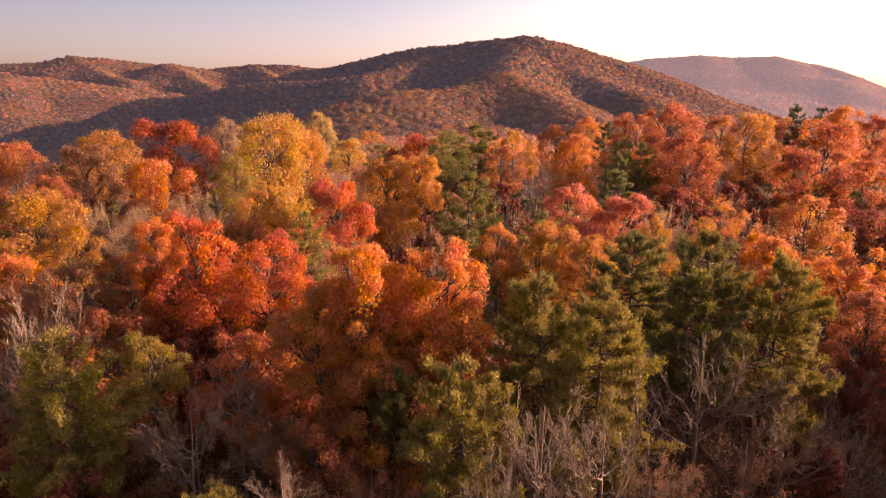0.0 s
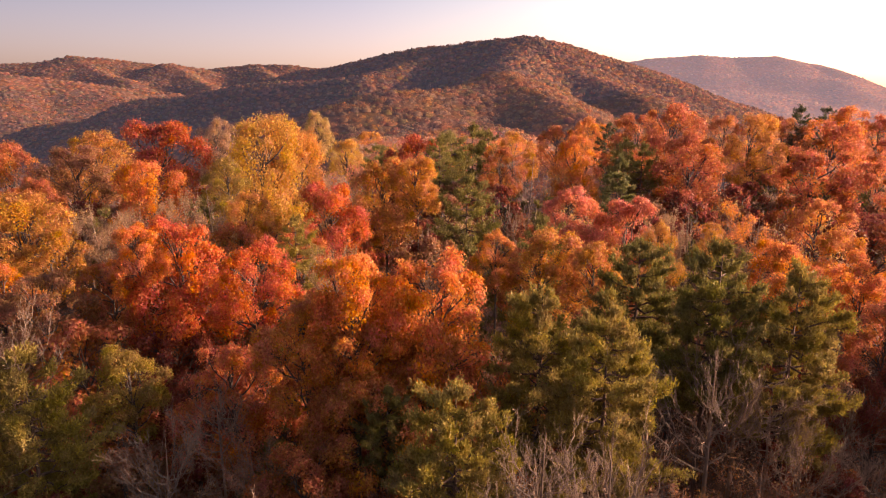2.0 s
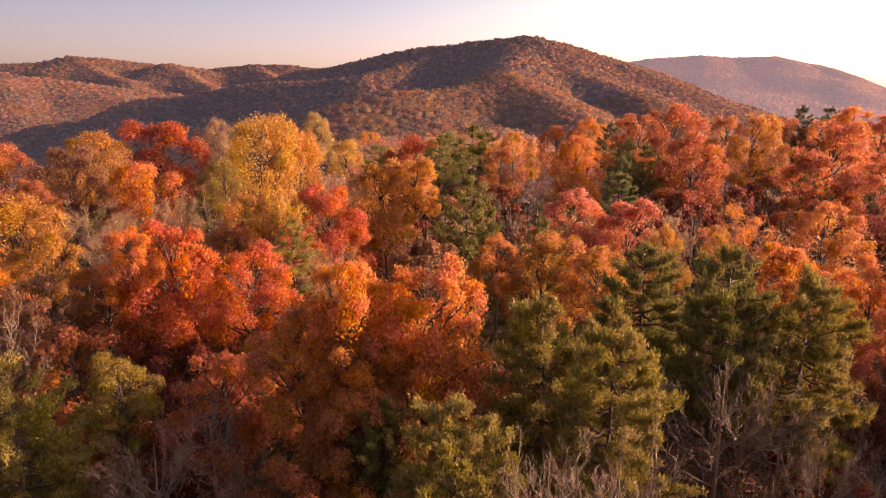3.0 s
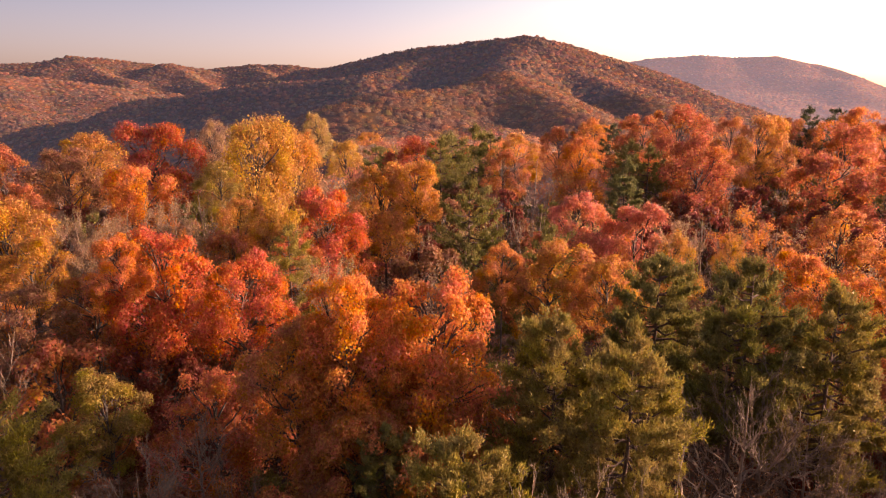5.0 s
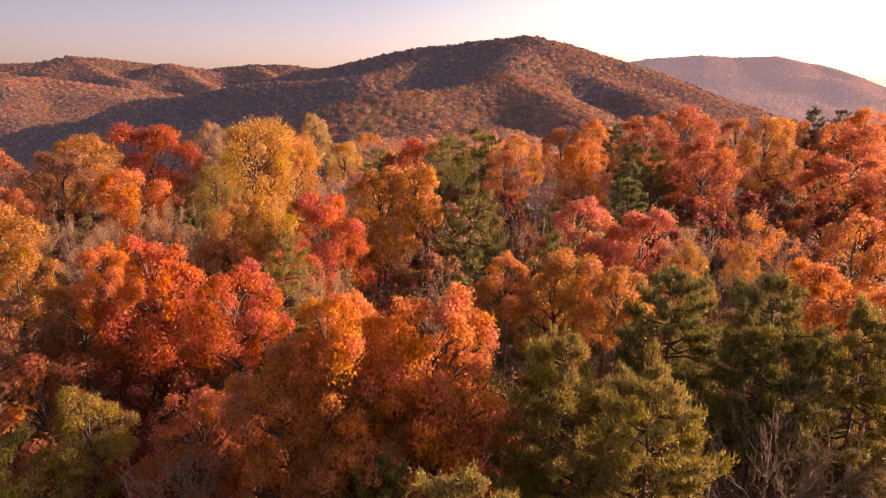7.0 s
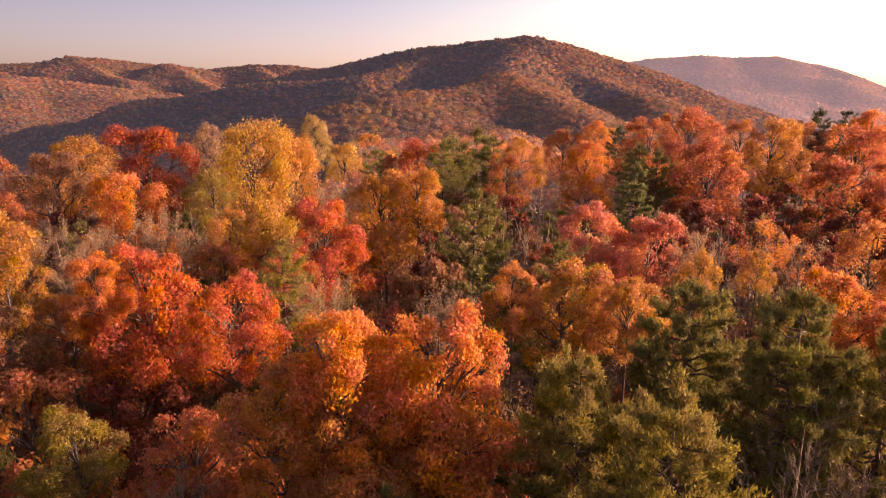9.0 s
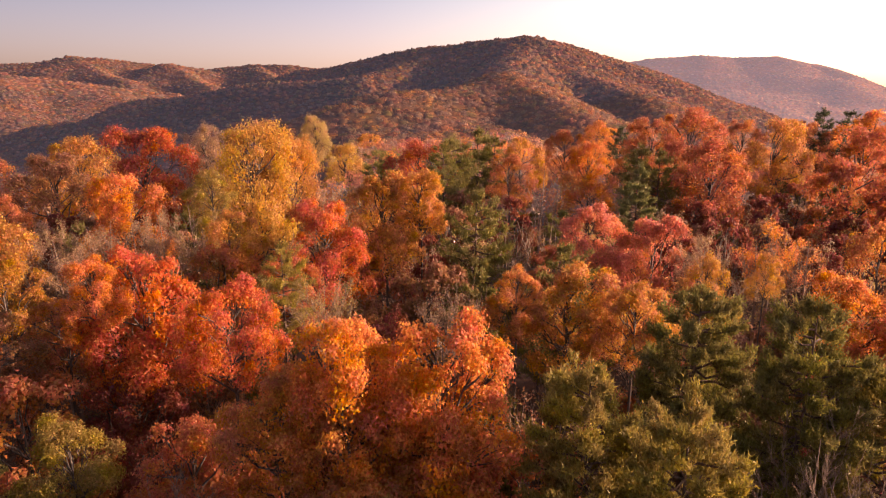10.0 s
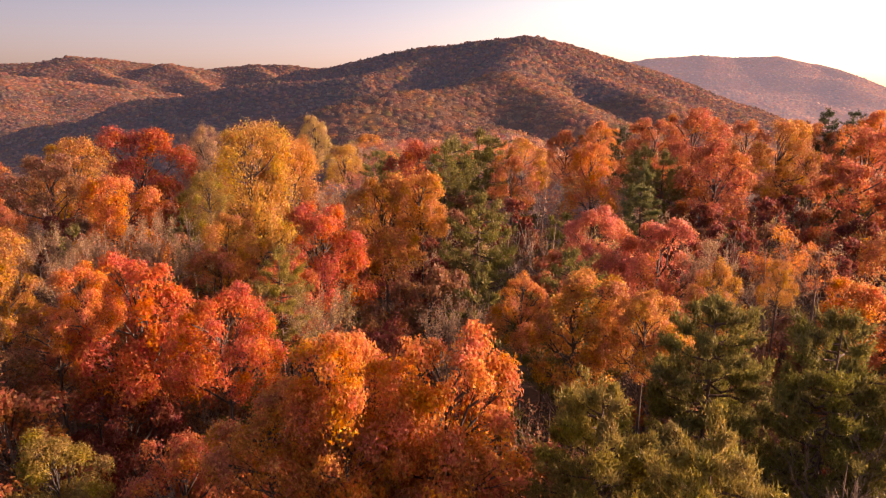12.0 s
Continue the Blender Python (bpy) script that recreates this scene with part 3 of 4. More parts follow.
plant("maple", 19.8, 65.0, 16.5, 8.4, ROSE, "rose-red maple with rounded crown", 16)
plant("maple", 14.4, 68.0, 17.4, 7.0, ROSE, "bright pink-red maple in the autumn forest", 17)
plant("bare", 25.2, 62.0, 17.2, 9.0, TAN, "bare grey tree in the autumn forest", 3)
plant("thin", 28.0, 60.0, 17.4, 6.7, FLAME, "nearly bare tree with few orange leaves", 5)
plant("pine", 2.9, 66.0, 19.4, 9.5, PINE_GREEN, "green pine with rounded crown", 12)
plant("bare", 10.4, 74.0, 16.4, 11.7, TAN, "bare grey tree, fine twigs", 4)
plant("pine", 8.4, 52.0, 17.4, 7.5, PINE_GREEN, "olive pine with flat crown", 13)
plant("hemlock", 25.4, 88.5, 18.9, 7.2, (0.2, 0.19, 0.06), "green tiered hemlock in the autumn forest", 0)
plant("pine", 34.5, 118.0, 19.4, 12.4, PINE_GREEN, "dark green pine with flat boughs", 14)
plant("maple", 23.0, 106.0, 20.7, 9.5, FLAME, "bright red-orange maple in the autumn forest", 18)
plant("bare", 13.6, 96.0, 19.3, 10.1, TAN, "bare grey-violet tree in the autumn forest", 5)
plant("oak", 9.7, 100.0, 19.5, 6.7, RUST, "rusty oak with thin leaves", 23)
plant("oak", 14.2, 122.0, 20.8, 9.0, AMBER, "golden-orange oak in the autumn forest", 24)
plant("pine", 1.7, 118.0, 22.4, 12.4, PINE_GREEN, "dark green pine with broad crown", 15)
plant("pine", 6.0, 130.0, 23.4, 13.7, PINE_GREEN, "green pine in the autumn forest", 16)
plant("maple", 42.5, 116.0, 24.8, 12.0, DIMMED_ORANGE, "tall orange-red maple in the autumn forest", 19)
plant("oak", 40.9, 104.0, 20.3, 13.4, DIMMED_ORANGE, "broad orange oak with pale boughs", 25)
plant("maple", 54.2, 110.0, 22.7, 11.1, AMBER, "gold-orange round-crowned maple in the autumn forest", 20)
plant("oak", 69.2, 112.0, 21.1, 13.8, DIMMED_ORANGE, "broad orange oak in the autumn forest", 26)
plant("oak", 52.9, 88.0, 18.7, 12.9, DIMMED_ORANGE, "red-orange oak with wide crown", 27)
plant("maple", 83.4, 130.0, 22.4, 11.7, FLAME, "red-orange maple on the ridge", 21)
plant("pine", 75.8, 134.0, 23.2, 8.4, DARK_GREEN, "dark pine standing above the ridge", 17)
plant("pine", 84.5, 138.0, 22.4, 7.0, DARK_GREEN, "dark slender pine above the ridge", 18)
plant("oak", 59.9, 86.0, 17.2, 8.7, DIMMED_ORANGE, "red-orange oak in the autumn forest", 28)
# Its dark leaf colour stands in for the shadow zone here.
plant("oak", 46.2, 66.0, 14.5, 9.6, SHADED_WINE, "dark russet oak filling a shadow zone", 29)
plant("oak", 40.7, 132.0, 22.3, 11.9, RUST, "rust-orange oak on the ridge", 30)
plant("oak", 34.8, 150.0, 21.4, 11.1, ORANGE, "orange oak on the ridge", 31)
plant("pine", 37.3, 140.0, 20.7, 8.1, DARK_GREEN, "dark pine on the ridge", 19)
plant("oak", 60.0, 135.0, 21.0, 9.1, RUST, "russet oak on the ridge", 32)
plant("oak", 71.9, 132.0, 20.4, 10.4, RUST, "orange oak on the ridge", 33)
plant("maple", 27.4, 150.0, 20.0, 10.1, RUST, "russet maple on the ridge", 22)
plant("oak", 89.4, 128.0, 20.3, 10.1, DIMMED_ORANGE, "orange oak on the ridge", 34)
plant("bare", 13.2, 28.7, 16.3, 6.4, TAN, "tall bare tree with fine grey twigs", 6)
plant("bare", 16.6, 29.5, 13.5, 4.3, TAN, "bare tree with a few russet leaves", 7)
plant("bare", 23.1, 35.0, 9.5, 4.6, TAN, "slender bare tree in the autumn forest", 8)
plant("bare", 3.6, 20.6, 16.1, 5.2, TAN, "bare tree with pale fanning branches", 9)
plant("bare", 6.2, 21.0, 15.8, 5.0, TAN, "bare tree with pale fanning branches", 10)
plant("bare", 1.7, 18.5, 14.7, 3.2, TAN, "bare shrubby tree, pale branches", 11)
plant("bare", -5.3, 18.0, 14.6, 2.4, TAN, "bare twigs of a young tree", 12)
plant("oak", 25.3, 34.0, 11.3, 4.6, SHADED_WINE, "dark red oak in the shade", 35)
plant("thin", -2.7, 28.0, 10.3, 4.4, RUST, "shaded tree with few red leaves", 6)
plant("thin", 0.3, 48.0, 15.4, 5.7, TAN, "bare tree with tan twigs", 7)
plant("bare", 2.3, 52.0, 15.0, 6.2, TAN, "bare tree with grey twigs", 13)
plant("bare", 17.4, 28.0, 12.2, 4.8, TAN, "bare grey tree with slender forked trunk", 14)
plant("oak", 19.6, 30.0, 8.8, 4.7, SHADED_WINE, "dark wine-red low oak in shade", 36)
plant("thin", 15.1, 27.0, 10.9, 5.0, BROWN, "half-bare brown tree in the shade", 8)
plant("bare", 21.5, 29.0, 10.4, 4.2, TAN, "bare low tree in deep shade", 15)
plant("bare", 22.9, 33.0, 11.8, 4.3, TAN, "slender bare tree with pale twigs", 16)
plant("thin", 9.8, 24.0, 11.6, 3.2, BROWN, "half-bare low tree with brown leaves", 9)
plant("pine", -0.2, 106.0, 22.0, 8.6, PINE_GREEN, "olive-green pine on the ridge", 20)
plant("pine", 9.5, 124.0, 22.1, 10.1, PINE_GREEN, "green pine among orange trees", 21)
plant("pine", 35.0, 110.0, 19.1, 10.7, PINE_GREEN, "green pine with broad flat crown", 22)
plant("pine", -11.0, 128.0, 18.5, 8.4, PINE_GREEN, "green pine beside red maple", 23)
plant("thin", -31.8, 64.0, 17.9, 7.2, TAN, "grey-tan beech with withered leaves", 10)
plant("thin", -26.9, 66.0, 18.2, 6.9, TAN, "grey-brown beech, nearly bare", 11)
plant("thin", -37.8, 62.0, 17.7, 6.5, TAN, "twiggy tan beech, nearly bare", 12)
plant("thin", -21.8, 64.0, 17.1, 6.3, STRAW, "straw-tan beech with thin leaves", 13)
plant("bare", 6.3, 70.0, 16.0, 7.4, TAN, "bare grey tree among pines", 17)
plant("bare", 13.1, 70.0, 15.5, 6.9, TAN, "bare grey tree with fine twigs", 18)
plant("thin", 23.0, 62.0, 16.2, 6.1, TAN, "half-bare tree with tan leaves", 14)
plant("bare", 27.0, 60.0, 16.6, 6.7, TAN, "bare grey-tan tree, fine twigs", 19)
plant("bare", 29.9, 58.0, 16.7, 6.1, TAN, "bare grey tree near orange oaks", 20)

# ---- the younger trees between the tall ones ----
rng = np.random.RandomState(5)
UNDER = (("thin", TAN, "half-bare young beech with tan leaves"), ("bare", TAN, "bare young tree between taller trees"),
         ("oak", BROWN, "brown-leaved young oak between taller trees"), ("thin", STRAW, "young tree with thin straw-coloured leaves"),
         ("oak", RUST, "russet young oak between taller trees"), ("maple", SHADED_WINE, "dark red young maple between taller trees"),
         ("thin", BROWN, "young tree with thin brown leaves"), ("pine", PINE_GREEN, "young olive-green pine between taller trees"))
LOW = (("bare", TAN, "bare young tree on the forest floor"), ("thin", BROWN, "low tree with few brown leaves"), ("oak", SHADED_WINE, "low dark red oak in the shade"),
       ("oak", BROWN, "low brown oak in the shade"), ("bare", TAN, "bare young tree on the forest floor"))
count = 0
for k in range(6000):
    y = 9 + 106 * rng.uniform() ** (1.0 if k % 2 else 2.0)
    x = rng.uniform(-0.85, 0.85) * y + rng.uniform(-9, 9)
    if any(math.hypot(x - a, y - b) < 1.0 + (0.12 if y < 36 else 0.19) * w for a, b, w in PLANTED):
        continue
    kind, colour, label = UNDER[rng.randint(len(UNDER))] if y > 36 else LOW[rng.randint(len(LOW))]
    height = rng.uniform(10.5, 13.0 if y < 55 else 14.5) if y > 36 else rng.uniform(6.0, 9.5)
    plant(kind, x, y, height, height * rng.uniform(0.5, 0.66), colour, label, rng.randint(12), True)
    count += 1
    if count >= 370:
        break

# ---- full-grown trees out of view towards the sun, added to shade the foreground ----
SHADE_TREES = (("oak", RUST, "unseen full-grown russet oak added to shade the wood"), ("maple", ORANGE, "unseen full-grown orange maple added to shade the wood"),
        ("thin", TAN, "unseen half-bare tall beech added to shade the wood"), ("oak", BROWN, "unseen tall brown-leaved oak added to shade the wood"))
for k in range(400):
    y = rng.uniform(2, 75)
    x = 0.78 * y + rng.uniform(9, 38)
    if any(math.hypot(x - a, y - b) < 0.35 * w + 2.2 for a, b, w in PLANTED):
        continue
    kind, colour, label = SHADE_TREES[rng.randint(len(SHADE_TREES))]
    height = rng.uniform(16, 20.5)
    plant(kind, x, y, height, height * rng.uniform(0.48, 0.6), colour, label, rng.randint(12), True)

# ---- the ground: one sheet to the horizon ----
bearings = np.concatenate([np.linspace(-50, 50, 201), np.linspace(54, 306, 43)])
rings = np.concatenate([np.linspace(0.5, 60, 24), np.geomspace(63, 4700, 170)])
a, r = np.meshgrid(np.radians(bearings), rings, indexing="ij")
gx, gy = r * np.sin(a), r * np.cos(a)
gz = ground_height(gx, gy)
n_a, n_r = a.shape
i, j = np.meshgrid(np.arange(n_a), np.arange(n_r - 1), indexing="ij")
i2 = (i + 1) % n_a
faces = np.stack([i * n_r + j, i * n_r + j + 1, i2 * n_r + j + 1, i2 * n_r + j], -1).reshape(-1, 4)
g = Geo().add(np.stack([gx, gy, gz], -1), faces[:, ::-1])
ground = tagged(new("ground", g.mesh("ground", LITTER, True)), "forest floor under fallen brown leaves, rising to hills", "ground", kind="structure")


# ---- the woods beyond: crowns too many to count ----
HUES = np.array([RUST, ORANGE, BROWN, TAN, FLAME, STRAW, OLIVE, PINE_GREEN, DARK_GREEN, RED, (0.3, 0.2, 0.13)])


def woods(name, label, spots, blades, size, seed, odds, mat=FAR_LEAF):
    """A wood seen from afar: each crown is a handful of leafy boughs on its stem."""
    r = np.random.RandomState(seed)
    n = len(spots)
    x, y = spots[:, 0], spots[:, 1]
    z = ground_height(x, y)
    rad = size * r.uniform(0.7, 1.25, n)
    tall = rad * r.uniform(1.3, 1.9, n)
    hue = HUES[r.choice(len(HUES), n, p=np.array(odds) / sum(odds))] * r.uniform(0.75, 1.2, (n, 1))
    lobes = 9
    c = unit(r.normal(size=(n, lobes, 3)) + np.array((0, 0, 0.35)))
    c[..., 2] = np.where(c[..., 2] < -0.3, -c[..., 2], c[..., 2])
    c *= r.uniform(0.45, 0.85, (n, lobes, 1))
    d = unit(r.normal(size=(n, blades, 3)) + np.array((0, 0, 0.35)))
    which = r.randint(0, lobes, (n, blades))
    ball = np.take_along_axis(c, which[..., None], 1) + d * 0.42 * r.uniform(0.6, 1.1, (n, blades, 1))
    top = (z + 5.5)[:, None]
    p = np.stack([x[:, None] + ball[..., 0] * rad[:, None], y[:, None] + ball[..., 1] * rad[:, None], top + tall[:, None] * (0.45 + 0.75 * ball[..., 2])], -1)
    g = Geo()
    blade = np.repeat(rad * 2.3 / math.sqrt(blades), blades) * r.uniform(0.7, 1.3, n * blades)
    leaves(g, p.reshape(-1, 3), d.reshape(-1, 3) + r.normal(0, 0.35, (n * blades, 3)), blade, r, 0.8, 0.2, np.repeat(hue, blades, 0), True)
    stem = np.stack([np.stack([x - 0.2, y, z - 0.5], -1), np.stack([x + 0.2, y, z - 0.5], -1), np.stack([x, y, z + 5.5 + tall * 0.4], -1)], 1)
    g.add(stem.reshape(-1, 3), np.arange(3 * n).reshape(-1, 3), np.repeat(np.full((n, 3), 0.09), 3, 0))
    return tagged(new(name, g.mesh(name, mat)), label, "forest", kind="stuff")


SIGHT_X, SIGHT_Y = np.arange(-2700, 2701, 25.0), np.arange(0, 3601, 25.0)
SIGHT_Z = ground_height(*np.meshgrid(SIGHT_X, SIGHT_Y, indexing="ij"))


def open_to_view(spots, height=30.0):
    """Which spots of the land are not hidden behind a nearer hill, seen from just above the camera's start; crowns are
    kept to fit its view.
    """
    x, y = spots[:, 0], spots[:, 1]
    rough = lambda u, v: SIGHT_Z[np.clip(((u + 2712) / 25).astype(int), 0, len(SIGHT_X) - 1), np.clip(((v + 12) / 25).astype(int), 0, len(SIGHT_Y) - 1)]
    z = rough(x, y) + 18.0
    seen = np.ones(len(x), bool)
    for f in np.linspace(0.3, 0.96, 24):
        seen &= rough(x * f, y * f) < height + (z - height) * f
    return seen


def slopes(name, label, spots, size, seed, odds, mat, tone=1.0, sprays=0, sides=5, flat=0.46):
    """Far woods: rounded crowns that close into one another, in patches of like colour, with leafy sprays where they are nearer."""
    r = np.random.RandomState(seed)
    spots = spots[open_to_view(spots)]
    n = len(spots)
    x, y = spots[:, 0], spots[:, 1]
    z = ground_height(x, y)
    rad = size * r.uniform(0.5, 1.5, n)
    tall = 7.6 + rad * r.uniform(0.0, 0.9, n)
    hue = HUES[r.choice(len(HUES), n, p=np.array(odds) / sum(odds))]
    patch = np.clip(0.5 + 1.7 * waves(x, y, 130, seed), 0, 1)[:, None]
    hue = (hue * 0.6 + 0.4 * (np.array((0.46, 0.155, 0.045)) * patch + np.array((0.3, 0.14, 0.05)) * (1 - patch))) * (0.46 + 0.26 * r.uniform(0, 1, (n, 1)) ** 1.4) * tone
    # Greyed towards tan to stand in for distance haze; tone scales the lightness.
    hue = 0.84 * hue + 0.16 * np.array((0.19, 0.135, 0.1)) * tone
    a = np.arange(sides) * 2 * math.pi / sides
    shape = [(0, 0, 1.0)] + [(0.66 * math.cos(q), 0.66 * math.sin(q), 0.62) for q in a] + [(1.05 * math.cos(q + 0.6), 1.05 * math.sin(q + 0.6), -0.5) for q in a]
    shape = np.array(shape)
    turn = r.uniform(0, 2 * math.pi, n)
    cs, sn = np.cos(turn)[:, None], np.sin(turn)[:, None]
    v = np.stack([shape[:, 0] * cs - shape[:, 1] * sn, shape[:, 0] * sn + shape[:, 1] * cs, np.broadcast_to(shape[:, 2], (n, len(shape)))], -1)
    v = v * r.uniform(0.65, 1.25, (n, len(shape), 1)) * rad[:, None, None] * (0.85 if sprays > 9 else 1.0) * np.array((1, 1, flat))
    v += np.stack([x, y, z + tall - flat * rad + 0.2], -1)[:, None]
    f = []
    for k in range(sides):
        q = (k + 1) % sides
        f += [(0, 1 + k, 1 + q), (1 + k, 1 + sides + k, 1 + q), (1 + q, 1 + sides + k, 1 + sides + q)]
    faces = (np.array(f)[None] + np.arange(n)[:, None, None] * len(shape)).reshape(-1, 3)
    shade = hue[:, None] * r.uniform(0.82, 1.18, (n, len(shape), 1))
    g = Geo().add(v.reshape(-1, 3), faces, shade.reshape(-1, 3))
    rise = unit(np.stack([-(ground_height(x + 6, y) - z) / 6, -(ground_height(x, y + 6) - z) / 6, np.ones(n)], -1))
    out = unit(v - v.mean(1, keepdims=True) + np.array((0, 0, 0.3)))
    g.normals.append(unit(out * 0.42 + rise[:, None]).reshape(-1, 3))
    if sprays:
        d = unit(r.normal(size=(n, sprays, 3)) + np.array((0, 0, 0.5)))
        d[..., 2] = np.abs(d[..., 2])
        middle = np.stack([x, y, z + tall - flat * rad + 0.2], -1)[:, None]
        p = middle + d * rad[:, None, None] * np.array((1.0, 1.0, flat + 0.05)) * r.uniform(0.85, 1.12, (n, sprays, 1))
        blade = np.repeat(rad * 2.0 / math.sqrt(sprays), sprays) * r.uniform(0.7, 1.3, n * sprays)
        tint = np.repeat(hue, sprays, 0) * r.uniform(0.8, 1.25, (n * sprays, 1))
        leaves(g, p.reshape(-1, 3), d.reshape(-1, 3) + r.normal(0, 0.3, (n * sprays, 3)), blade, r, 0.85, 0.12, tint, True)
        g.normals.append(np.repeat(unit(d * 0.6 + rise[:, None]).reshape(-1, 3), 3, 0))
    return tagged(new(name, g.mesh(name, mat, True)), label, "forest", kind="stuff")


def canopy(name, label, near, far, left, right, step, seed, mat):
    """The closed roof of leaves under the far crowns: a sheet added so that their gaps don't go dark."""
    u = np.arange(left, right + 0.01, 0.3)
    v = np.geomspace(near, far, int((far - near) / step))
    a, r = np.meshgrid(np.radians(u), v, indexing="ij")
    x, y = r * np.sin(a), r * np.cos(a)
    z = ground_height(x, y) + 8.3 + np.random.RandomState(seed).uniform(-0.7, 0.7, x.shape)
    i, j = np.meshgrid(np.arange(x.shape[0] - 1), np.arange(x.shape[1] - 1), indexing="ij")
    k = i * x.shape[1] + j
    faces = np.stack([k, k + x.shape[1], k + x.shape[1] + 1, k + 1], -1).reshape(-1, 4)
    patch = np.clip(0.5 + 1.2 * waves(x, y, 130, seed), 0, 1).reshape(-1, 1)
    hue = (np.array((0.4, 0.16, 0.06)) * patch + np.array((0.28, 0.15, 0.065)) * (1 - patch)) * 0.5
    g = Geo().add(np.stack([x, y, z], -1), faces, hue)
    return tagged(new(name, g.mesh(name, mat, True)), label, "forest", kind="stuff")


def scatter(seed, tries, near, far, left, right, gap):
    """Spots spread evenly over a stretch of land, given by distances and bearings."""
    r = np.random.RandomState(seed)
    d = np.sqrt(r.uniform(near ** 2, far ** 2, tries))
    b = np.radians(r.uniform(left, right, tries))
    p = np.stack([d * np.sin(b), d * np.cos(b)], -1)
    cell, seen, keep = gap, set(), []
    for k, (u, v) in enumerate(np.floor(p / cell).astype(int)):
        if (u, v) not in seen:
            seen.add((u, v))
            keep.append(k)
    return p[keep]


ODDS = (6, 5, 4, 5, 3, 1.5, 1.5, 1.2, 0.6, 2, 3)
spots = scatter(1, 9000, 112, 310, -44, 44, 6.2)
taken = np.array([(a, b, w) for a, b, w in PLANTED if b > 90])
clear = np.array([all(np.hypot(taken[:, 0] - u, taken[:, 1] - v) > 0.35 * taken[:, 2]) for u, v in spots])
woods("near_woods", "autumn wood of orange, rust and green crowns", spots[clear], 230, 3.2, 2, ODDS)
GREYER = (6, 4, 5, 3, 3, 1, 2, 2, 1.5, 2, 4)
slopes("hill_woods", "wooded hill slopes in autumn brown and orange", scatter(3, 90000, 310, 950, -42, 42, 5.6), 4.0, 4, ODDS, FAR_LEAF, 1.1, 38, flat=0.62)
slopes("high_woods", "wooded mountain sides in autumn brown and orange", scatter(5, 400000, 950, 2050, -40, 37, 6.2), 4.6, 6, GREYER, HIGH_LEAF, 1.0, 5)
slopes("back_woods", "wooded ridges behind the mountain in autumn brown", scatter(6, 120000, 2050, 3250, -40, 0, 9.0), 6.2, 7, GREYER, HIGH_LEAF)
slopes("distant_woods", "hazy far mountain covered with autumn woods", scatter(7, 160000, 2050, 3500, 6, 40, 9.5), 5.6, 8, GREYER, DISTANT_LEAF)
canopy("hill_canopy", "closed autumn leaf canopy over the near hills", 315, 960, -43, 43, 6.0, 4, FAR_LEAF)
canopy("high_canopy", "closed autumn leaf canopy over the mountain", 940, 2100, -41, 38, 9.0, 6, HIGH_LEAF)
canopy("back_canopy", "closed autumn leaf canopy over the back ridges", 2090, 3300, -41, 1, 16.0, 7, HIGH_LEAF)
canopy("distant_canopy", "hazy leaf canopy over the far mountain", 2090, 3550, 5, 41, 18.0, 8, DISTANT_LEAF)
# Out of view: added to close the surroundings and shade the foreground sideways.
woods("woods_around", "autumn wood on the slopes round about", scatter(9, 9000, 45, 300, 47, 313, 9.0), 18, 4.6, 10, ODDS)
woods("woods_behind", "autumn wood under and behind the flight", scatter(11, 3000, 8, 45, 80, 313, 6.5), 60, 3.4, 12, ODDS)


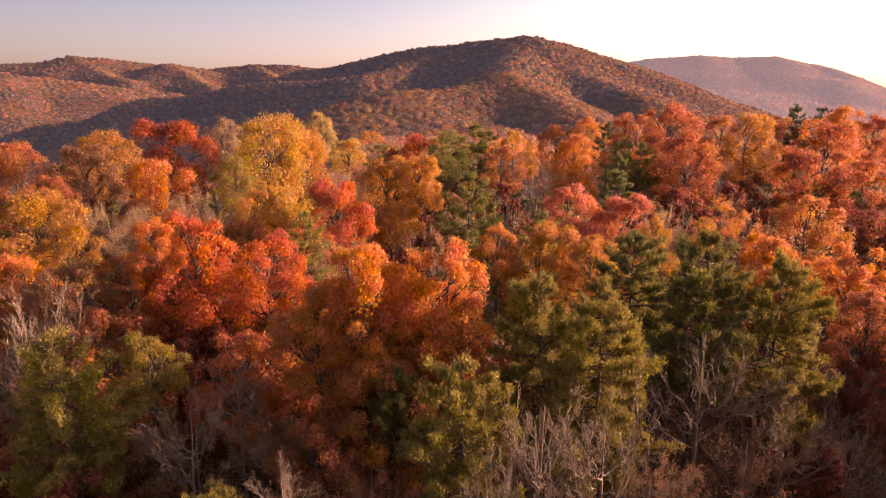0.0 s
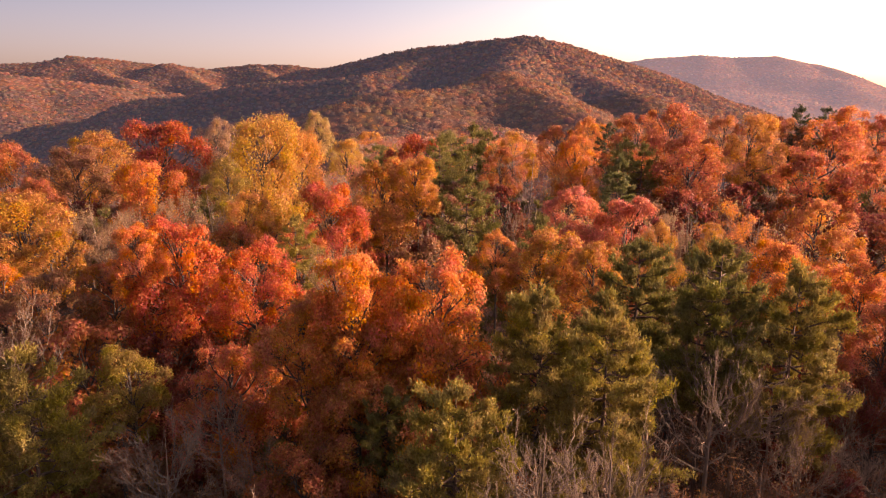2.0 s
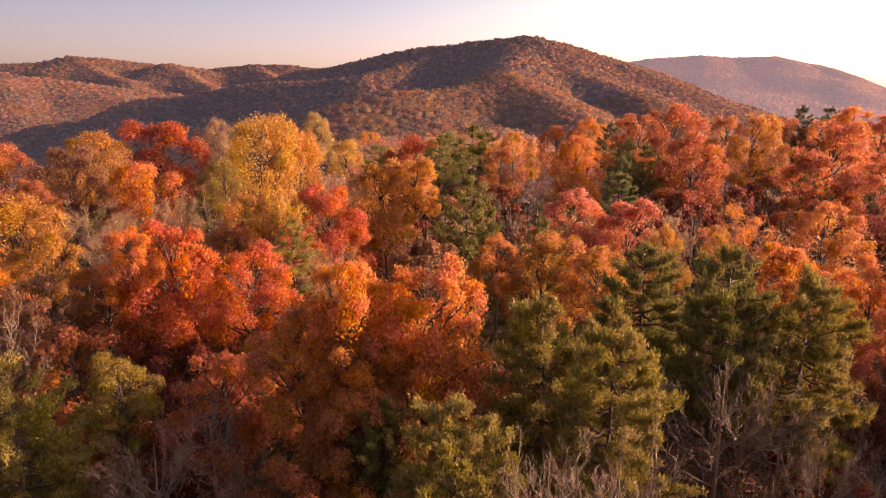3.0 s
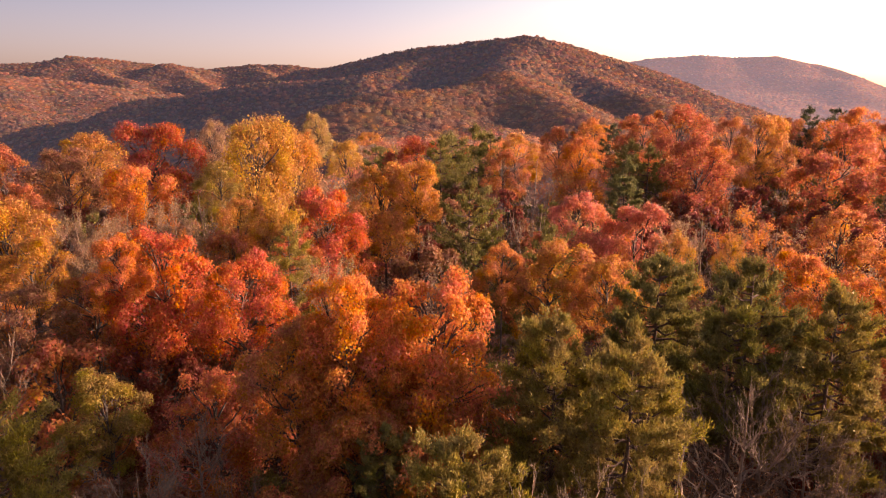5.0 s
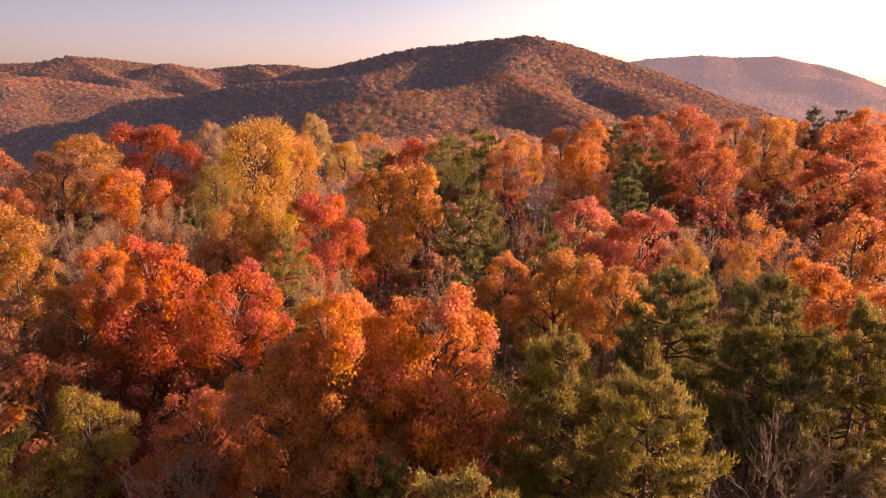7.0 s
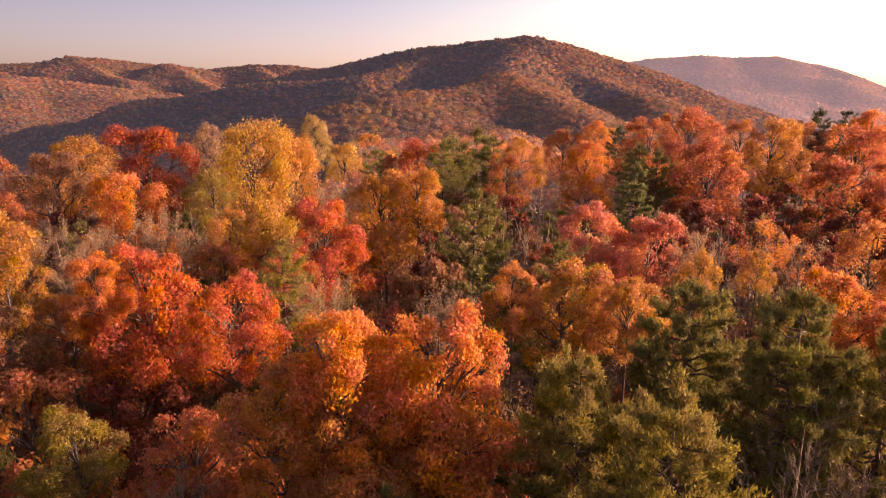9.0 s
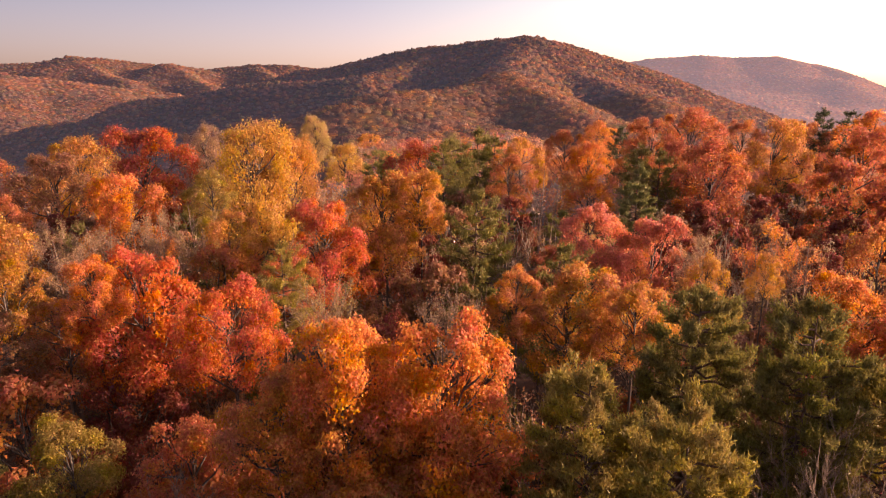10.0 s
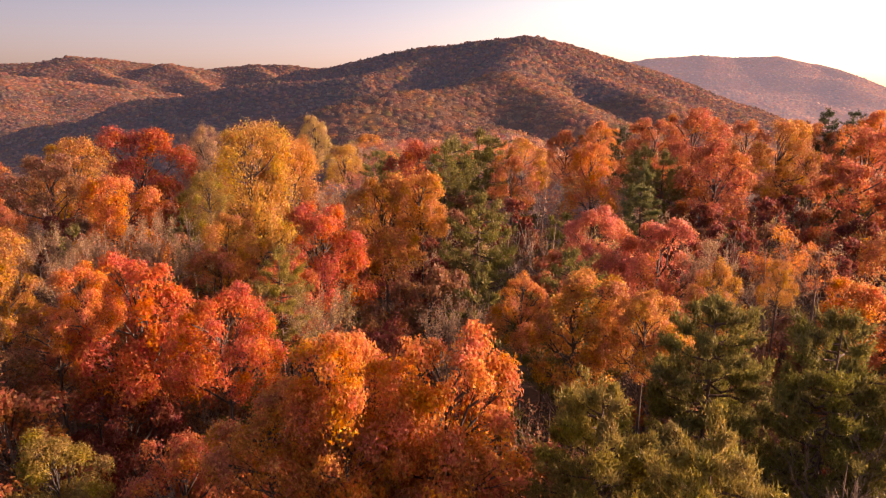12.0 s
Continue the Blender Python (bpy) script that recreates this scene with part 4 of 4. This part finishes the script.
# ---- the undergrowth between the trunks ----
def brush(name, label, count, near, far, seed):
    """Low brushwood: thin forked stems in tufts, with withered leaves on some."""
    r = np.random.RandomState(seed)
    d = near + (far - near) * r.uniform(0, 1, count) ** 1.3
    x = r.uniform(-0.82, 0.82, count) * d + r.uniform(-6, 6, count)
    z = ground_height(x, d)
    per = 14
    foot = np.repeat(np.stack([x, d, z - 0.1], -1), per, 0) + r.normal(0, 0.35, (count * per, 3)) * (1, 1, 0)
    lean = unit(r.normal(0, 0.42, (count * per, 3)) + (0, 0, 1.0))
    tall = np.repeat(r.uniform(1.2, 4.6, count), per)[:, None] * r.uniform(0.5, 1.1, (count * per, 1))
    mid = foot + lean * tall * 0.55
    tip = mid + unit(lean + r.normal(0, 0.4, lean.shape)) * tall * 0.5
    fork = mid + unit(lean + r.normal(0, 0.55, lean.shape)) * tall * 0.4
    stems, blades = Geo(), Geo()
    for a, b, w0, w1 in ((foot, mid, 0.022, 0.014), (mid, tip, 0.014, 0.005), (mid, fork, 0.012, 0.005)):
        way = unit(b - a)
        u = unit(np.cross(way, r.normal(size=way.shape)))
        w = np.cross(way, u)
        ring = [(math.cos(q), math.sin(q)) for q in (0, 2.094, 4.189)]
        v = np.stack([a + (u * c + w * s) * w0 for c, s in ring] + [b + (u * c + w * s) * w1 for c, s in ring], 1)
        f = np.array([(0, 1, 4, 3), (1, 2, 5, 4), (2, 0, 3, 5)])[None] + np.arange(len(a))[:, None, None] * 6
        stems.add(v.reshape(-1, 3), f.reshape(-1, 4))
    tagged(new(name, stems.mesh(name, BARK, True)), label, "undergrowth", kind="stuff")
    keep = np.repeat(r.uniform(0, 1, count) < 0.55, per)
    p = np.concatenate([tip[keep], fork[keep], mid[keep]])
    p = np.repeat(p, 4, 0) + r.normal(0, 0.22, (len(p) * 4, 3))
    tone = np.repeat(np.array([RUST, BROWN, SHADED_WINE, OLIVE, TAN])[r.randint(0, 5, len(p) // 4)], 4, 0) * r.uniform(0.6, 1.1, (len(p), 1))
    leaves(blades, p, r.normal(size=p.shape) + (0, 0, 0.6), r.uniform(0.09, 0.19, len(p)), r, 0.7, colours=tone, plain=True)
    tagged(new("brush_leaves", blades.mesh("brush_leaves", BRUSH_LEAF)), "withered brown and red leaves on the brushwood", "undergrowth", kind="stuff")


brush("brushwood", "thin grey-brown stems of brushwood between the trunks", 950, 9, 62, 21)


def fallen(count, near, far, seed):
    """Fallen leaves that lie on the forest floor."""
    r = np.random.RandomState(seed)
    y = near + (far - near) * r.uniform(0, 1, count) ** 1.2
    x = r.uniform(-0.85, 0.85, count) * y + r.uniform(-8, 8, count)
    p = np.stack([x, y, ground_height(x, y) + r.uniform(0.03, 0.1, count)], -1)
    tone = np.array([RUST, BROWN, SHADED_WINE, TAN, ORANGE])[r.randint(0, 5, count)] * r.uniform(0.5, 1.0, (count, 1))
    g = Geo()
    leaves(g, p, r.normal(0, 0.45, p.shape) + (0, 0, 1.0), r.uniform(0.1, 0.24, count), r, 0.75, colours=tone, plain=True)
    tagged(new("fallen_leaves", g.mesh("fallen_leaves", BRUSH_LEAF)), "brown and rust fallen leaves lying on the forest floor", "leaf litter", kind="stuff")


fallen(45000, 8, 62, 31)
